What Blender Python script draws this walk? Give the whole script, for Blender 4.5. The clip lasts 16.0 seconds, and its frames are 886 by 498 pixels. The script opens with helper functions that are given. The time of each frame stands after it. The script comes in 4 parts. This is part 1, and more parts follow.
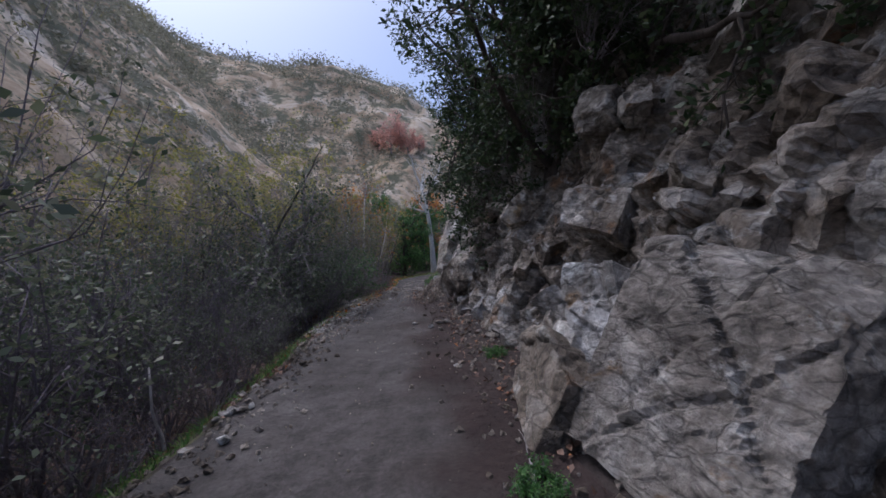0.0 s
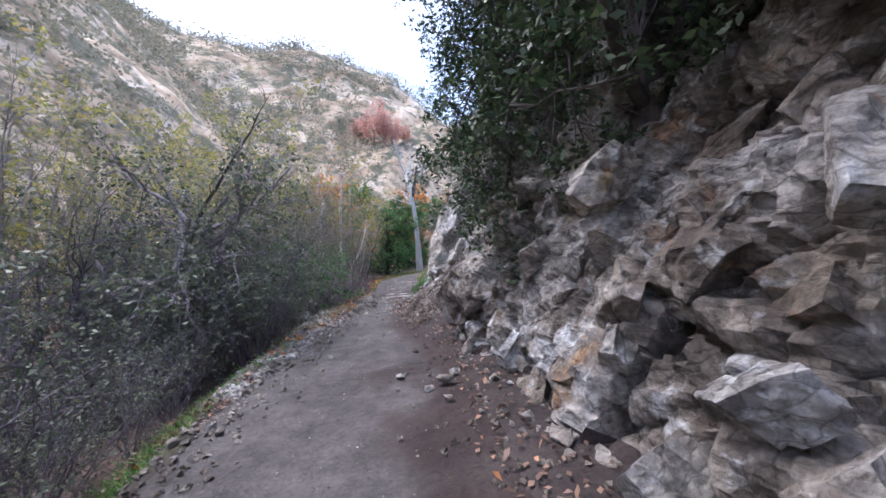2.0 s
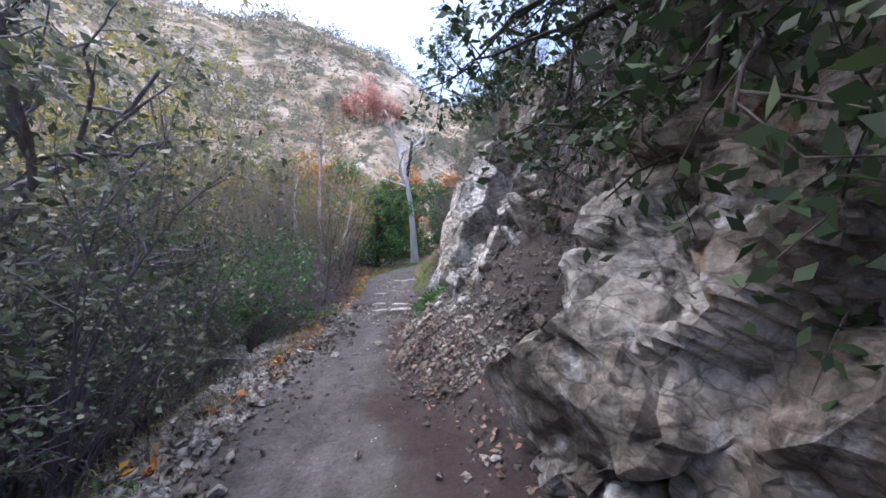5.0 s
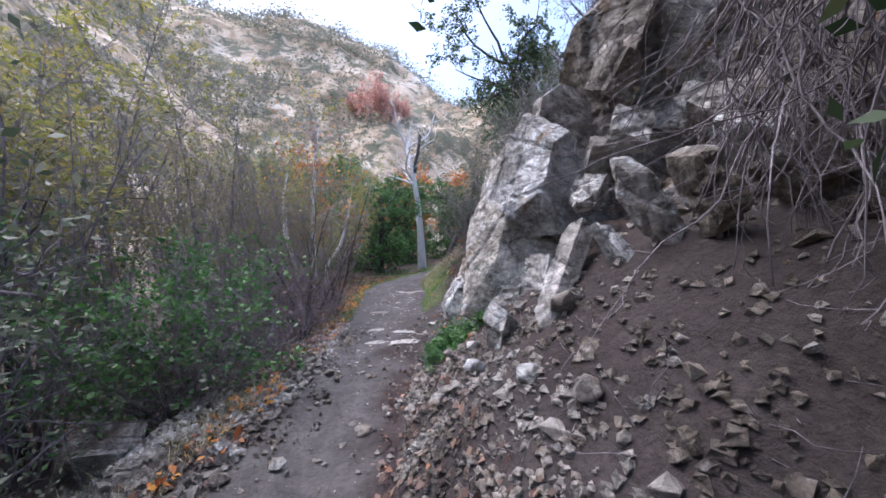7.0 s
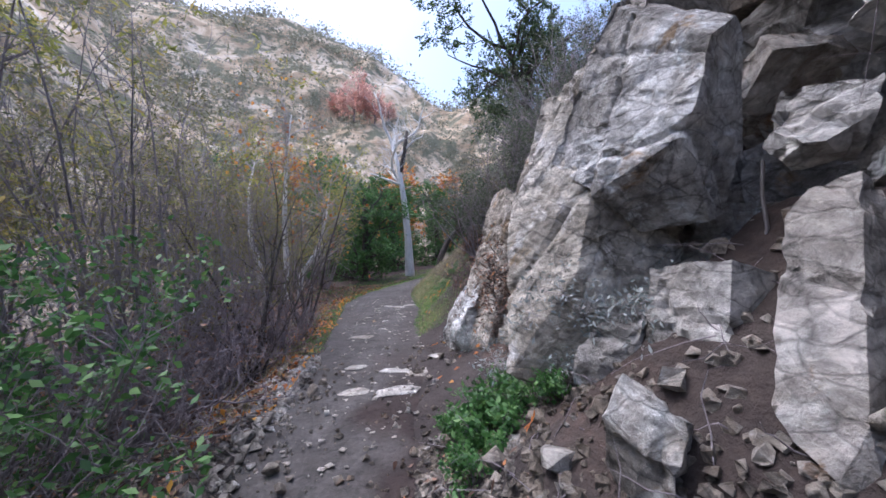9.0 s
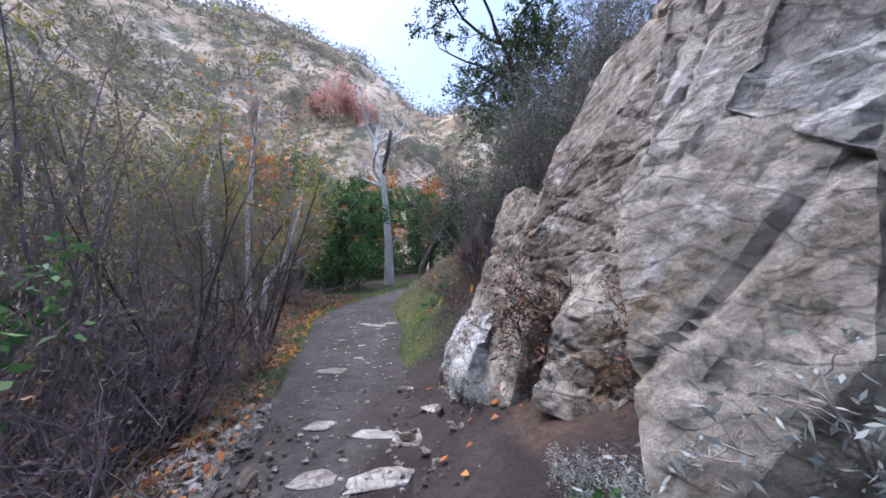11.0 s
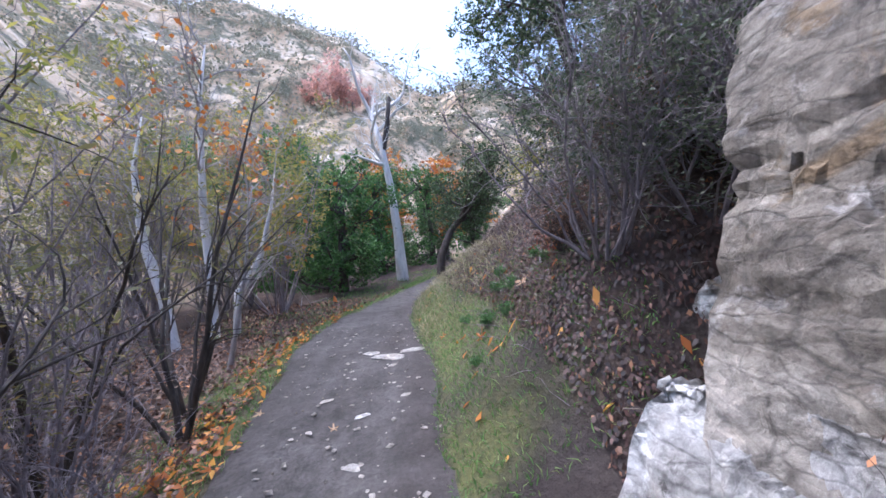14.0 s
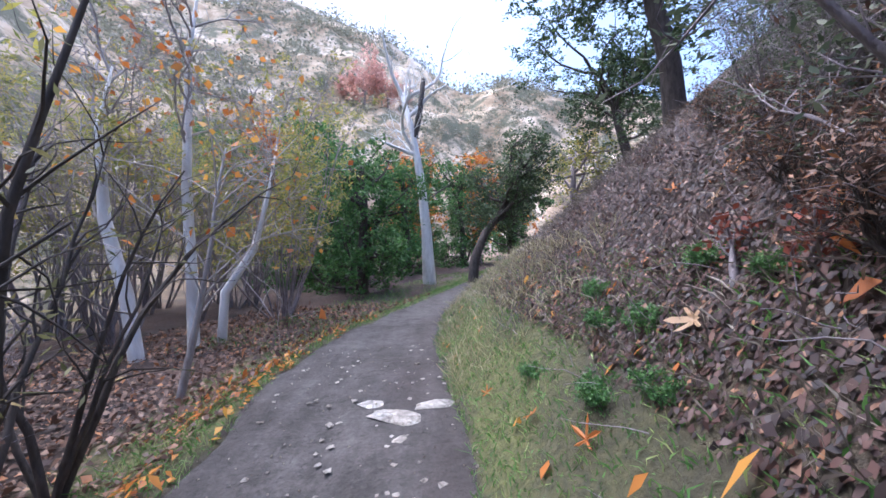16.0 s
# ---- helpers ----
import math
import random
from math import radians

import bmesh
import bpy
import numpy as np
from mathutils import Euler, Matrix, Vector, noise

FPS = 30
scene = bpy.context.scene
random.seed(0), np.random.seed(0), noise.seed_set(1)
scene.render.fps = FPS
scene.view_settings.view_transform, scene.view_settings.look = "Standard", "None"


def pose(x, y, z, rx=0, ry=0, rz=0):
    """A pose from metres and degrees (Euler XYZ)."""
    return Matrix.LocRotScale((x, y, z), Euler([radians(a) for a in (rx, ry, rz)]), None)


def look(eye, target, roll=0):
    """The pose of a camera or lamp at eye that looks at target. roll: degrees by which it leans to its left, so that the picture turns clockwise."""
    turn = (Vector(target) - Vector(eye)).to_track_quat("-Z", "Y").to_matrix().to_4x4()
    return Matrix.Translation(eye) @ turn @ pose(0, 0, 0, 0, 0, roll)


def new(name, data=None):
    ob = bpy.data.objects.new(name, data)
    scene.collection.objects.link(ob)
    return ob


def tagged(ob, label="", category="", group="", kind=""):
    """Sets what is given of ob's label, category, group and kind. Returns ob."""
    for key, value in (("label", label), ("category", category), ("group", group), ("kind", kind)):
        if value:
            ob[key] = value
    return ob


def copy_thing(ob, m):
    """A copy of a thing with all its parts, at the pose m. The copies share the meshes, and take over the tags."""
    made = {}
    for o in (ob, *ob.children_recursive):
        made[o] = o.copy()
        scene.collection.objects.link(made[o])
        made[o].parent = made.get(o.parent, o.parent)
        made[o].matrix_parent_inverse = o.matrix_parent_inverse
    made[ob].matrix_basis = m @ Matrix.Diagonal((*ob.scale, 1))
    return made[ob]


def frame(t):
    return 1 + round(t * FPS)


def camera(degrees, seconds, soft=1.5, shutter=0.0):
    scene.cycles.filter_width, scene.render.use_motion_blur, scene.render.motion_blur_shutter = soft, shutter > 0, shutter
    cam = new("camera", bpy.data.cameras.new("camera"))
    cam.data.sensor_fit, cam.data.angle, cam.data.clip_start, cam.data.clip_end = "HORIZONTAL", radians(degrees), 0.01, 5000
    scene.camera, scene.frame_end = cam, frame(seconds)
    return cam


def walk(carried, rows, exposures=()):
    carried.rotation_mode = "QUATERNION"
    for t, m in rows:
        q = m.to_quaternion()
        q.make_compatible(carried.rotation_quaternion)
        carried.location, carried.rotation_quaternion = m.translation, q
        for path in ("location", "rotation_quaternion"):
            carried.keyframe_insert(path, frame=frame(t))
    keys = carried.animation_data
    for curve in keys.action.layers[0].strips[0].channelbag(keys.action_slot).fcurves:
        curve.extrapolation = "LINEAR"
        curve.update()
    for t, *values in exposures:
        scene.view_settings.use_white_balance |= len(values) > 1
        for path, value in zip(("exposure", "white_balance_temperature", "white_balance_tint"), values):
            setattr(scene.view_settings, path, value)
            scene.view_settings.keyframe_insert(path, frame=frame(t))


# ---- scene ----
cam = camera(101.0, 16.0, 1.6)
PATH = [
    (0, (0.000, 0.000, 1.276), (-0.017, 2.000, 1.313), -1.6),
    (0.5, (-0.084, 0.672, 1.341), (-0.097, 2.671, 1.383), -2.1),
    (1, (-0.129, 1.417, 1.404), (-0.119, 3.417, 1.438), -2.0),
    (1.5, (-0.215, 2.077, 1.397), (-0.174, 4.077, 1.426), -1.5),
    (2, (-0.265, 2.754, 1.397), (-0.194, 4.753, 1.407), -1.1),
    (2.5, (-0.332, 3.373, 1.432), (-0.231, 5.370, 1.412), -0.7),
    (3, (-0.381, 4.005, 1.438), (-0.269, 6.001, 1.393), -0.5),
    (3.5, (-0.413, 4.607, 1.517), (-0.296, 6.602, 1.461), -0.6),
    (4, (-0.489, 5.177, 1.550), (-0.378, 7.173, 1.482), -0.6),
    (4.2, (-0.514, 5.391, 1.548), (-0.397, 7.386, 1.480), -0.7),
    (6.3, (-0.688, 7.991, 1.530), (-0.595, 9.988, 1.479), -0.4),
    (6.5, (-0.693, 8.191, 1.550), (-0.607, 10.189, 1.499), -0.4),
    (7, (-0.703, 8.700, 1.565), (-0.624, 10.698, 1.517), -0.3),
    (7.5, (-0.744, 9.169, 1.563), (-0.667, 11.167, 1.524), -0.4),
    (8, (-0.767, 9.609, 1.534), (-0.694, 11.608, 1.507), -0.2),
    (8.5, (-0.833, 10.070, 1.542), (-0.724, 12.067, 1.524), -0.3),
    (9, (-0.900, 10.498, 1.513), (-0.738, 12.492, 1.496), -0.6),
    (9.2, (-0.921, 10.667, 1.522), (-0.736, 12.659, 1.506), -0.6),
    (11.3, (-1.040, 12.067, 1.577), (-0.754, 14.046, 1.601), 1.0),
    (11.5, (-1.043, 12.298, 1.582), (-0.765, 14.279, 1.592), 0.6),
    (12, (-1.033, 12.852, 1.550), (-0.782, 14.837, 1.550), -0.2),
    (12.5, (-1.065, 13.392, 1.549), (-0.831, 15.379, 1.544), -1.6),
    (13, (-1.056, 13.865, 1.530), (-0.821, 15.851, 1.520), -2.5),
    (13.5, (-1.055, 14.376, 1.500), (-0.772, 16.355, 1.457), -3.0),
    (14, (-1.053, 14.887, 1.470), (-0.831, 16.874, 1.427), -3.7),
    (14.5, (-1.013, 15.361, 1.417), (-0.836, 17.352, 1.352), -2.9),
    (15, (-1.025, 15.813, 1.416), (-0.878, 17.806, 1.353), -2.5),
    (15.5, (-0.991, 16.272, 1.418), (-0.882, 18.269, 1.369), -1.8),
    (16, (-1.009, 16.787, 1.378), (-0.945, 18.786, 1.356), -1.1),
]
EXPOSURES = [(0, 0.15, 5550, 16), (0.1, 0.35, 5550, 16), (0.3, 1.1, 5550, 16), (0.6, 1.3, 5550, 16), (2, 1.55, 5550, 16), (4, 1.5, 5550, 16), (7, 1.45, 5500, 16), (9, 1.3, 5500, 16), (12, 1.2, 5350, 16), (14, 1.65, 5300, 16), (16, 1.72, 5300, 16)]
walk(cam, [(t, look(eye, target, roll)) for t, eye, target, roll in PATH], EXPOSURES)

# ---- world, light, exposure ----
world = bpy.data.worlds.new("world")
scene.world = world
world.use_nodes = True
wn = world.node_tree.nodes
sky = wn.new("ShaderNodeTexSky")
sky.sky_type = "NISHITA"
sky.sun_disc = False
sky.sun_elevation, sky.sun_rotation = radians(66), radians(-60)
sky.air_density, sky.dust_density, sky.ozone_density = 1.0, 5.0, 1.0
wn["Background"].inputs["Strength"].default_value = 0.15
world.node_tree.links.new(sky.outputs[0], wn["Background"].inputs["Color"])

sun_data = bpy.data.lights.new("sun", "SUN")
sun_data.energy, sun_data.angle, sun_data.color = 0.68, radians(50), (1.0, 0.96, 0.90)
sun = new("sun", sun_data)
sun.matrix_world = look((-14.7, 8.5, 38), (0, 0, 0))


# ---- materials ----
def material(name):
    m = bpy.data.materials.new(name)
    m.use_nodes = True
    return m, m.node_tree.nodes, m.node_tree.links


def noise_node(n, l, coord, scale, detail=6.0, rough=0.6, distort=0.0):
    t = n.new("ShaderNodeTexNoise")
    t.inputs["Scale"].default_value, t.inputs["Detail"].default_value = scale, detail
    t.inputs["Roughness"].default_value, t.inputs["Distortion"].default_value = rough, distort
    l.new(coord, t.inputs["Vector"])
    return t.outputs["Fac"]


def ramp(n, l, fac, stops):
    r = n.new("ShaderNodeValToRGB")
    e = r.color_ramp.elements
    while len(e) < len(stops):
        e.new(0.5)
    for k, (p, c) in enumerate(stops):
        e[k].position, e[k].color = p, (*c, 1)
    l.new(fac, r.inputs[0])
    return r.outputs[0]


def mixc(n, l, fac, a, b, mode="MIX"):
    m = n.new("ShaderNodeMix")
    m.data_type, m.blend_type = "RGBA", mode
    for sock, v in ((m.inputs[0], fac), (m.inputs[6], a), (m.inputs[7], b)):
        if isinstance(v, (int, float)):
            sock.default_value = v
        elif isinstance(v, tuple):
            sock.default_value = (*v, 1)
        else:
            l.new(v, sock)
    return m.outputs[2]


def step(n, l, fac, lo, hi):
    m = n.new("ShaderNodeMapRange")
    m.inputs[1].default_value, m.inputs[2].default_value = lo, hi
    l.new(fac, m.inputs[0])
    return m.outputs[0]


def bump(n, l, height, strength, distance, normal=None):
    b = n.new("ShaderNodeBump")
    b.inputs["Strength"].default_value, b.inputs["Distance"].default_value = strength, distance
    l.new(height, b.inputs["Height"])
    if normal is not None:
        l.new(normal, b.inputs["Normal"])
    return b.outputs[0]


def facets(n, l, coord, scale):
    """Chipped planes: each cell of the stone is a small tilted face of its own."""
    mp = n.new("ShaderNodeMapping")
    mp.inputs["Rotation"].default_value, mp.inputs["Scale"].default_value = (0.6, 0.3, 0.4), (1.0, 0.7, 1.5)
    l.new(coord, mp.inputs[0])
    vor = n.new("ShaderNodeTexVoronoi")
    vor.inputs["Scale"].default_value = scale
    l.new(mp.outputs[0], vor.inputs["Vector"])
    arm = n.new("ShaderNodeVectorMath")
    arm.operation = "SUBTRACT"
    l.new(mp.outputs[0], arm.inputs[0])
    l.new(vor.outputs["Position"], arm.inputs[1])
    tilt = n.new("ShaderNodeVectorMath")
    tilt.operation = "SUBTRACT"
    l.new(vor.outputs["Color"], tilt.inputs[0])
    tilt.inputs[1].default_value = (0.5, 0.5, 0.5)
    dot = n.new("ShaderNodeVectorMath")
    dot.operation = "DOT_PRODUCT"
    l.new(arm.outputs[0], dot.inputs[0])
    l.new(tilt.outputs[0], dot.inputs[1])
    bw = n.new("ShaderNodeSeparateColor")
    l.new(vor.outputs["Color"], bw.inputs[0])
    return dot.outputs["Value"], bw.outputs[1]


def rock_material(name, dark, mid, light, stain, stain_at=0.58):
    m, n, l = material(name)
    p = n["Principled BSDF"]
    g = n.new("ShaderNodeNewGeometry").outputs["Position"]
    big = noise_node(n, l, g, 1.1, 6, 0.62, 0.5)
    grain = noise_node(n, l, g, 11, 10, 0.74, 0.3)
    c = ramp(n, l, big, [(0.36, dark), (0.48, mid), (0.60, light)])
    c = mixc(n, l, step(n, l, noise_node(n, l, g, 1.9, 7, 0.65, 0.8), stain_at, stain_at + 0.07), c, stain)
    c = mixc(n, l, step(n, l, noise_node(n, l, g, 3.6, 8, 0.68, 0.3), 0.56, 0.66), c, tuple(min(0.7, v * 1.12 + 0.03 * k) for k, v in enumerate(light)))
    c = mixc(n, l, step(n, l, noise_node(n, l, g, 4.7, 8, 0.7, 0.6), 0.58, 0.68), c, tuple(v * 0.75 for v in dark))
    c = mixc(n, l, 0.8, c, ramp(n, l, grain, [(0.32, (0.30, 0.29, 0.285)), (0.5, (0.95, 0.94, 0.92)), (0.68, (1.55, 1.53, 1.5))]), "MULTIPLY")
    rnd = n.new("ShaderNodeObjectInfo").outputs["Random"]
    c = mixc(n, l, 1.0, c, ramp(n, l, rnd, [(0.0, (0.70, 0.66, 0.62)), (0.5, (1.0, 0.98, 0.95)), (1.0, (1.15, 1.17, 1.2))]), "MULTIPLY")
    warp = n.new("ShaderNodeMix")
    warp.data_type = "VECTOR"
    warp.inputs[0].default_value = 0.16
    wob = n.new("ShaderNodeTexNoise")
    wob.inputs["Scale"].default_value, wob.inputs["Detail"].default_value = 3.0, 5
    l.new(g, wob.inputs["Vector"])
    l.new(g, warp.inputs[4])
    l.new(wob.outputs["Color"], warp.inputs[5])
    lines = []
    for scale, wide in ((2.3, 0.030), (6.5, 0.045)):
        tilt = n.new("ShaderNodeMapping")
        tilt.inputs["Rotation"].default_value, tilt.inputs["Scale"].default_value = (0.6, 0.3, 0.4), (1.0, 0.75, 1.7)
        l.new(warp.outputs[1], tilt.inputs[0])
        vor = n.new("ShaderNodeTexVoronoi")
        vor.feature, vor.inputs["Scale"].default_value = "DISTANCE_TO_EDGE", scale
        l.new(tilt.outputs[0], vor.inputs["Vector"])
        line = step(n, l, vor.outputs["Distance"], 0.0, wide)
        some = step(n, l, noise_node(n, l, g, 1.3 * scale ** 0.5, 3, 0.5), 0.52, 0.60)
        lines.append(mixc(n, l, some, line, (1.0, 1.0, 1.0)))
    cracks = mixc(n, l, 1.0, lines[0], lines[1], "MULTIPLY")
    c = mixc(n, l, 0.42, c, cracks, "MULTIPLY")
    bent = n.new("ShaderNodeMix")
    bent.data_type = "VECTOR"
    bent.inputs[0].default_value = 0.035
    ripple = n.new("ShaderNodeTexNoise")
    ripple.inputs["Scale"].default_value, ripple.inputs["Detail"].default_value = 7.0, 6
    l.new(g, ripple.inputs["Vector"])
    l.new(g, bent.inputs[4])
    l.new(ripple.outputs["Color"], bent.inputs[5])
    b = None
    for scale, depth, tone in ((2.4, 0.30, 0.16), (7.0, 0.34, 0.22), (19.0, 0.36, 0.26)):
        h, shade = facets(n, l, bent.outputs[1], scale)
        b = bump(n, l, h, 1.0, depth, b)
        c = mixc(n, l, tone, c, ramp(n, l, shade, [(0.15, (0.45, 0.43, 0.42)), (0.5, (0.95, 0.95, 0.95)), (0.85, (1.5, 1.5, 1.52))]), "MULTIPLY")
    l.new(c, p.inputs["Base Color"])
    p.inputs["Roughness"].default_value = 0.82
    b = bump(n, l, cracks, 0.4, 0.03, b)
    b = bump(n, l, grain, 0.9, 0.05, b)
    l.new(bump(n, l, noise_node(n, l, g, 60, 6, 0.7), 0.5, 0.010, b), p.inputs["Normal"])
    return m


M_ROCK = rock_material("rock", (0.085, 0.069, 0.056), (0.22, 0.19, 0.155), (0.42, 0.395, 0.36), (0.25, 0.155, 0.09), 0.605)
M_PALE = rock_material("pale_rock", (0.13, 0.12, 0.108), (0.34, 0.325, 0.30), (0.60, 0.60, 0.59), (0.27, 0.195, 0.12), 0.61)


M_CREAM = rock_material("cream_rock", (0.20, 0.18, 0.15), (0.45, 0.425, 0.375), (0.66, 0.64, 0.59), (0.36, 0.28, 0.18), 0.60)
M_TAN = rock_material("tan_rock", (0.15, 0.125, 0.10), (0.31, 0.275, 0.225), (0.50, 0.47, 0.42), (0.25, 0.18, 0.10), 0.55)
M_CHIP = rock_material("chip", (0.36, 0.34, 0.31), (0.48, 0.46, 0.43), (0.62, 0.60, 0.57), (0.40, 0.34, 0.27), 0.64)


def soil_colors(n, l, g):
    a = noise_node(n, l, g, 1.6, 7, 0.65, 0.5)
    b = noise_node(n, l, g, 22, 8, 0.75)
    c = ramp(n, l, a, [(0.3, (0.029, 0.021, 0.019)), (0.5, (0.050, 0.038, 0.034)), (0.72, (0.078, 0.063, 0.057))])
    return mixc(n, l, 0.7, c, ramp(n, l, b, [(0.3, (0.45, 0.43, 0.42)), (0.55, (1, 1, 1)), (0.75, (1.7, 1.68, 1.65))]), "MULTIPLY"), b


def trail_material():
    m, n, l = material("packed_dirt")
    p = n["Principled BSDF"]
    g = n.new("ShaderNodeNewGeometry").outputs["Position"]
    a = noise_node(n, l, g, 1.1, 6, 0.6, 0.4)
    mp = n.new("ShaderNodeMapping")
    mp.inputs["Scale"].default_value = (5.0, 0.5, 1.0)
    l.new(g, mp.inputs[0])
    ruts = noise_node(n, l, mp.outputs[0], 1.0, 4, 0.6)
    b = noise_node(n, l, g, 30, 8, 0.75)
    c = ramp(n, l, a, [(0.3, (0.056, 0.050, 0.046)), (0.5, (0.080, 0.073, 0.069)), (0.7, (0.112, 0.103, 0.098))])
    c = mixc(n, l, 0.6, c, ramp(n, l, ruts, [(0.35, (0.72, 0.70, 0.69)), (0.65, (1.2, 1.2, 1.2))]), "MULTIPLY")
    c = mixc(n, l, 0.85, c, ramp(n, l, noise_node(n, l, g, 4.5, 8, 0.7), [(0.35, (0.62, 0.60, 0.59)), (0.65, (1.35, 1.35, 1.35))]), "MULTIPLY")
    c = mixc(n, l, 0.75, c, ramp(n, l, b, [(0.3, (0.5, 0.49, 0.48)), (0.52, (1, 1, 1)), (0.72, (1.6, 1.58, 1.56))]), "MULTIPLY")
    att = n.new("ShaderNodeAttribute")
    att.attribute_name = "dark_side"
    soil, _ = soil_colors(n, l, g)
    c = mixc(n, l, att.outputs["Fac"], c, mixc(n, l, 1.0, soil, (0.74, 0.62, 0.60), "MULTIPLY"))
    l.new(c, p.inputs["Base Color"])
    p.inputs["Roughness"].default_value = 0.95
    bb = bump(n, l, noise_node(n, l, g, 7, 6, 0.65), 0.9, 0.07)
    l.new(bump(n, l, b, 0.7, 0.02, bb), p.inputs["Normal"])
    return m


def ground_material():
    m, n, l = material("canyon_ground")
    p = n["Principled BSDF"]
    g = n.new("ShaderNodeNewGeometry").outputs["Position"]
    c, fine = soil_colors(n, l, g)

    def mask(name):
        t = n.new("ShaderNodeAttribute")
        t.attribute_name = name
        return t.outputs["Fac"]
    litter = ramp(n, l, noise_node(n, l, g, 14, 6, 0.7), [(0.3, (0.045, 0.03, 0.025)), (0.5, (0.10, 0.065, 0.05)), (0.7, (0.19, 0.125, 0.09))])
    c = mixc(n, l, mask("litter"), c, litter)
    green = ramp(n, l, noise_node(n, l, g, 18, 5, 0.7), [(0.35, (0.06, 0.07, 0.025)), (0.65, (0.17, 0.17, 0.06))])
    c = mixc(n, l, mask("green"), c, green)
    face = ramp(n, l, noise_node(n, l, g, 0.16, 9, 0.68, 0.8), [(0.32, (0.20, 0.145, 0.09)), (0.45, (0.40, 0.30, 0.195)), (0.54, (0.57, 0.455, 0.32)), (0.68, (0.78, 0.71, 0.60))])
    scrub = step(n, l, noise_node(n, l, g, 0.30, 8, 0.7), 0.47, 0.56)
    face = mixc(n, l, scrub, face, (0.14, 0.14, 0.09))
    c = mixc(n, l, mask("hill"), c, face)
    l.new(c, p.inputs["Base Color"])
    p.inputs["Roughness"].default_value = 0.95
    b = bump(n, l, noise_node(n, l, g, 0.7, 9, 0.7), 0.5, 0.6)
    l.new(bump(n, l, fine, 0.8, 0.03, b), p.inputs["Normal"])
    return m


def soil_material():
    m, n, l = material("loose_soil")
    p = n["Principled BSDF"]
    g = n.new("ShaderNodeNewGeometry").outputs["Position"]
    c, fine = soil_colors(n, l, g)
    l.new(c, p.inputs["Base Color"])
    p.inputs["Roughness"].default_value = 0.95
    b = bump(n, l, noise_node(n, l, g, 7, 5, 0.6), 0.8, 0.06)
    l.new(bump(n, l, fine, 0.8, 0.03, b), p.inputs["Normal"])
    return m


M_SOIL = soil_material()
M_TRAIL, M_GROUND = trail_material(), ground_material()


def leaf_material(name, stops, through_part=0.35):
    m, n, l = material(name)
    p, out = n["Principled BSDF"], n["Material Output"]
    rnd = n.new("ShaderNodeNewGeometry").outputs["Random Per Island"]
    c = ramp(n, l, rnd, stops)
    l.new(c, p.inputs["Base Color"])
    p.inputs["Roughness"].default_value = 0.55
    t = n.new("ShaderNodeBsdfTranslucent")
    l.new(c, t.inputs["Color"])
    mix = n.new("ShaderNodeMixShader")
    mix.inputs[0].default_value = through_part
    l.new(p.outputs[0], mix.inputs[1])
    l.new(t.outputs[0], mix.inputs[2])
    l.new(mix.outputs[0], out.inputs["Surface"])
    return m


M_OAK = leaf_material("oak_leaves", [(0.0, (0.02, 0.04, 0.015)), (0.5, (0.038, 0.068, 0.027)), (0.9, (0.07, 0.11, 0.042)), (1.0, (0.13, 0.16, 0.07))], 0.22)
# oak_leaves again, with brighter light put into the colour, for oaks beyond
M_OAKLIT = leaf_material("lit_oak_leaves", [(0.0, (0.035, 0.065, 0.028)), (0.5, (0.065, 0.11, 0.045)), (0.9, (0.12, 0.17, 0.07)), (1.0, (0.18, 0.21, 0.11))], 0.35)
M_SHRUB = leaf_material("grey_green_leaves", [(0.0, (0.05, 0.07, 0.04)), (0.5, (0.10, 0.13, 0.075)), (0.85, (0.17, 0.19, 0.12)), (1.0, (0.27, 0.28, 0.20))])
M_FRESH = leaf_material("fresh_green_leaves", [(0.0, (0.04, 0.10, 0.03)), (0.6, (0.08, 0.20, 0.05)), (1.0, (0.17, 0.30, 0.09))])
M_WILLOW = leaf_material("yellow_willow_leaves", [(0.0, (0.16, 0.19, 0.05)), (0.4, (0.31, 0.32, 0.08)), (0.75, (0.45, 0.41, 0.10)), (1.0, (0.46, 0.34, 0.12))], 0.45)
M_OLIVE = leaf_material("olive_willow_leaves", [(0.0, (0.10, 0.11, 0.05)), (0.5, (0.19, 0.19, 0.085)), (0.85, (0.28, 0.25, 0.10)), (1.0, (0.38, 0.27, 0.10))], 0.45)
M_FALL = leaf_material("orange_leaves", [(0.0, (0.35, 0.11, 0.03)), (0.5, (0.60, 0.22, 0.05)), (1.0, (0.75, 0.42, 0.08))], 0.4)
# red autumn leaf paled: the far hill's haze is mixed into its colour
M_RED = leaf_material("hazed_red_leaves", [(0.0, (0.62, 0.36, 0.29)), (1.0, (0.78, 0.52, 0.43))], 0.45)
M_RUST = leaf_material("rust_leaves", [(0.0, (0.16, 0.045, 0.035)), (1.0, (0.34, 0.10, 0.06))], 0.2)
M_BROWN = leaf_material("dry_leaves", [(0.0, (0.06, 0.034, 0.026)), (0.5, (0.15, 0.085, 0.058)), (0.85, (0.28, 0.175, 0.12)), (1.0, (0.48, 0.21, 0.08))], 0.15)
M_DUFF = leaf_material("dark_leaf_duff", [(0.0, (0.016, 0.010, 0.009)), (0.5, (0.045, 0.023, 0.019)), (0.9, (0.11, 0.052, 0.038)), (1.0, (0.30, 0.15, 0.07))], 0.1)
M_GRASS = leaf_material("green_grass", [(0.0, (0.06, 0.15, 0.03)), (0.6, (0.13, 0.28, 0.06)), (1.0, (0.33, 0.38, 0.14))], 0.3)
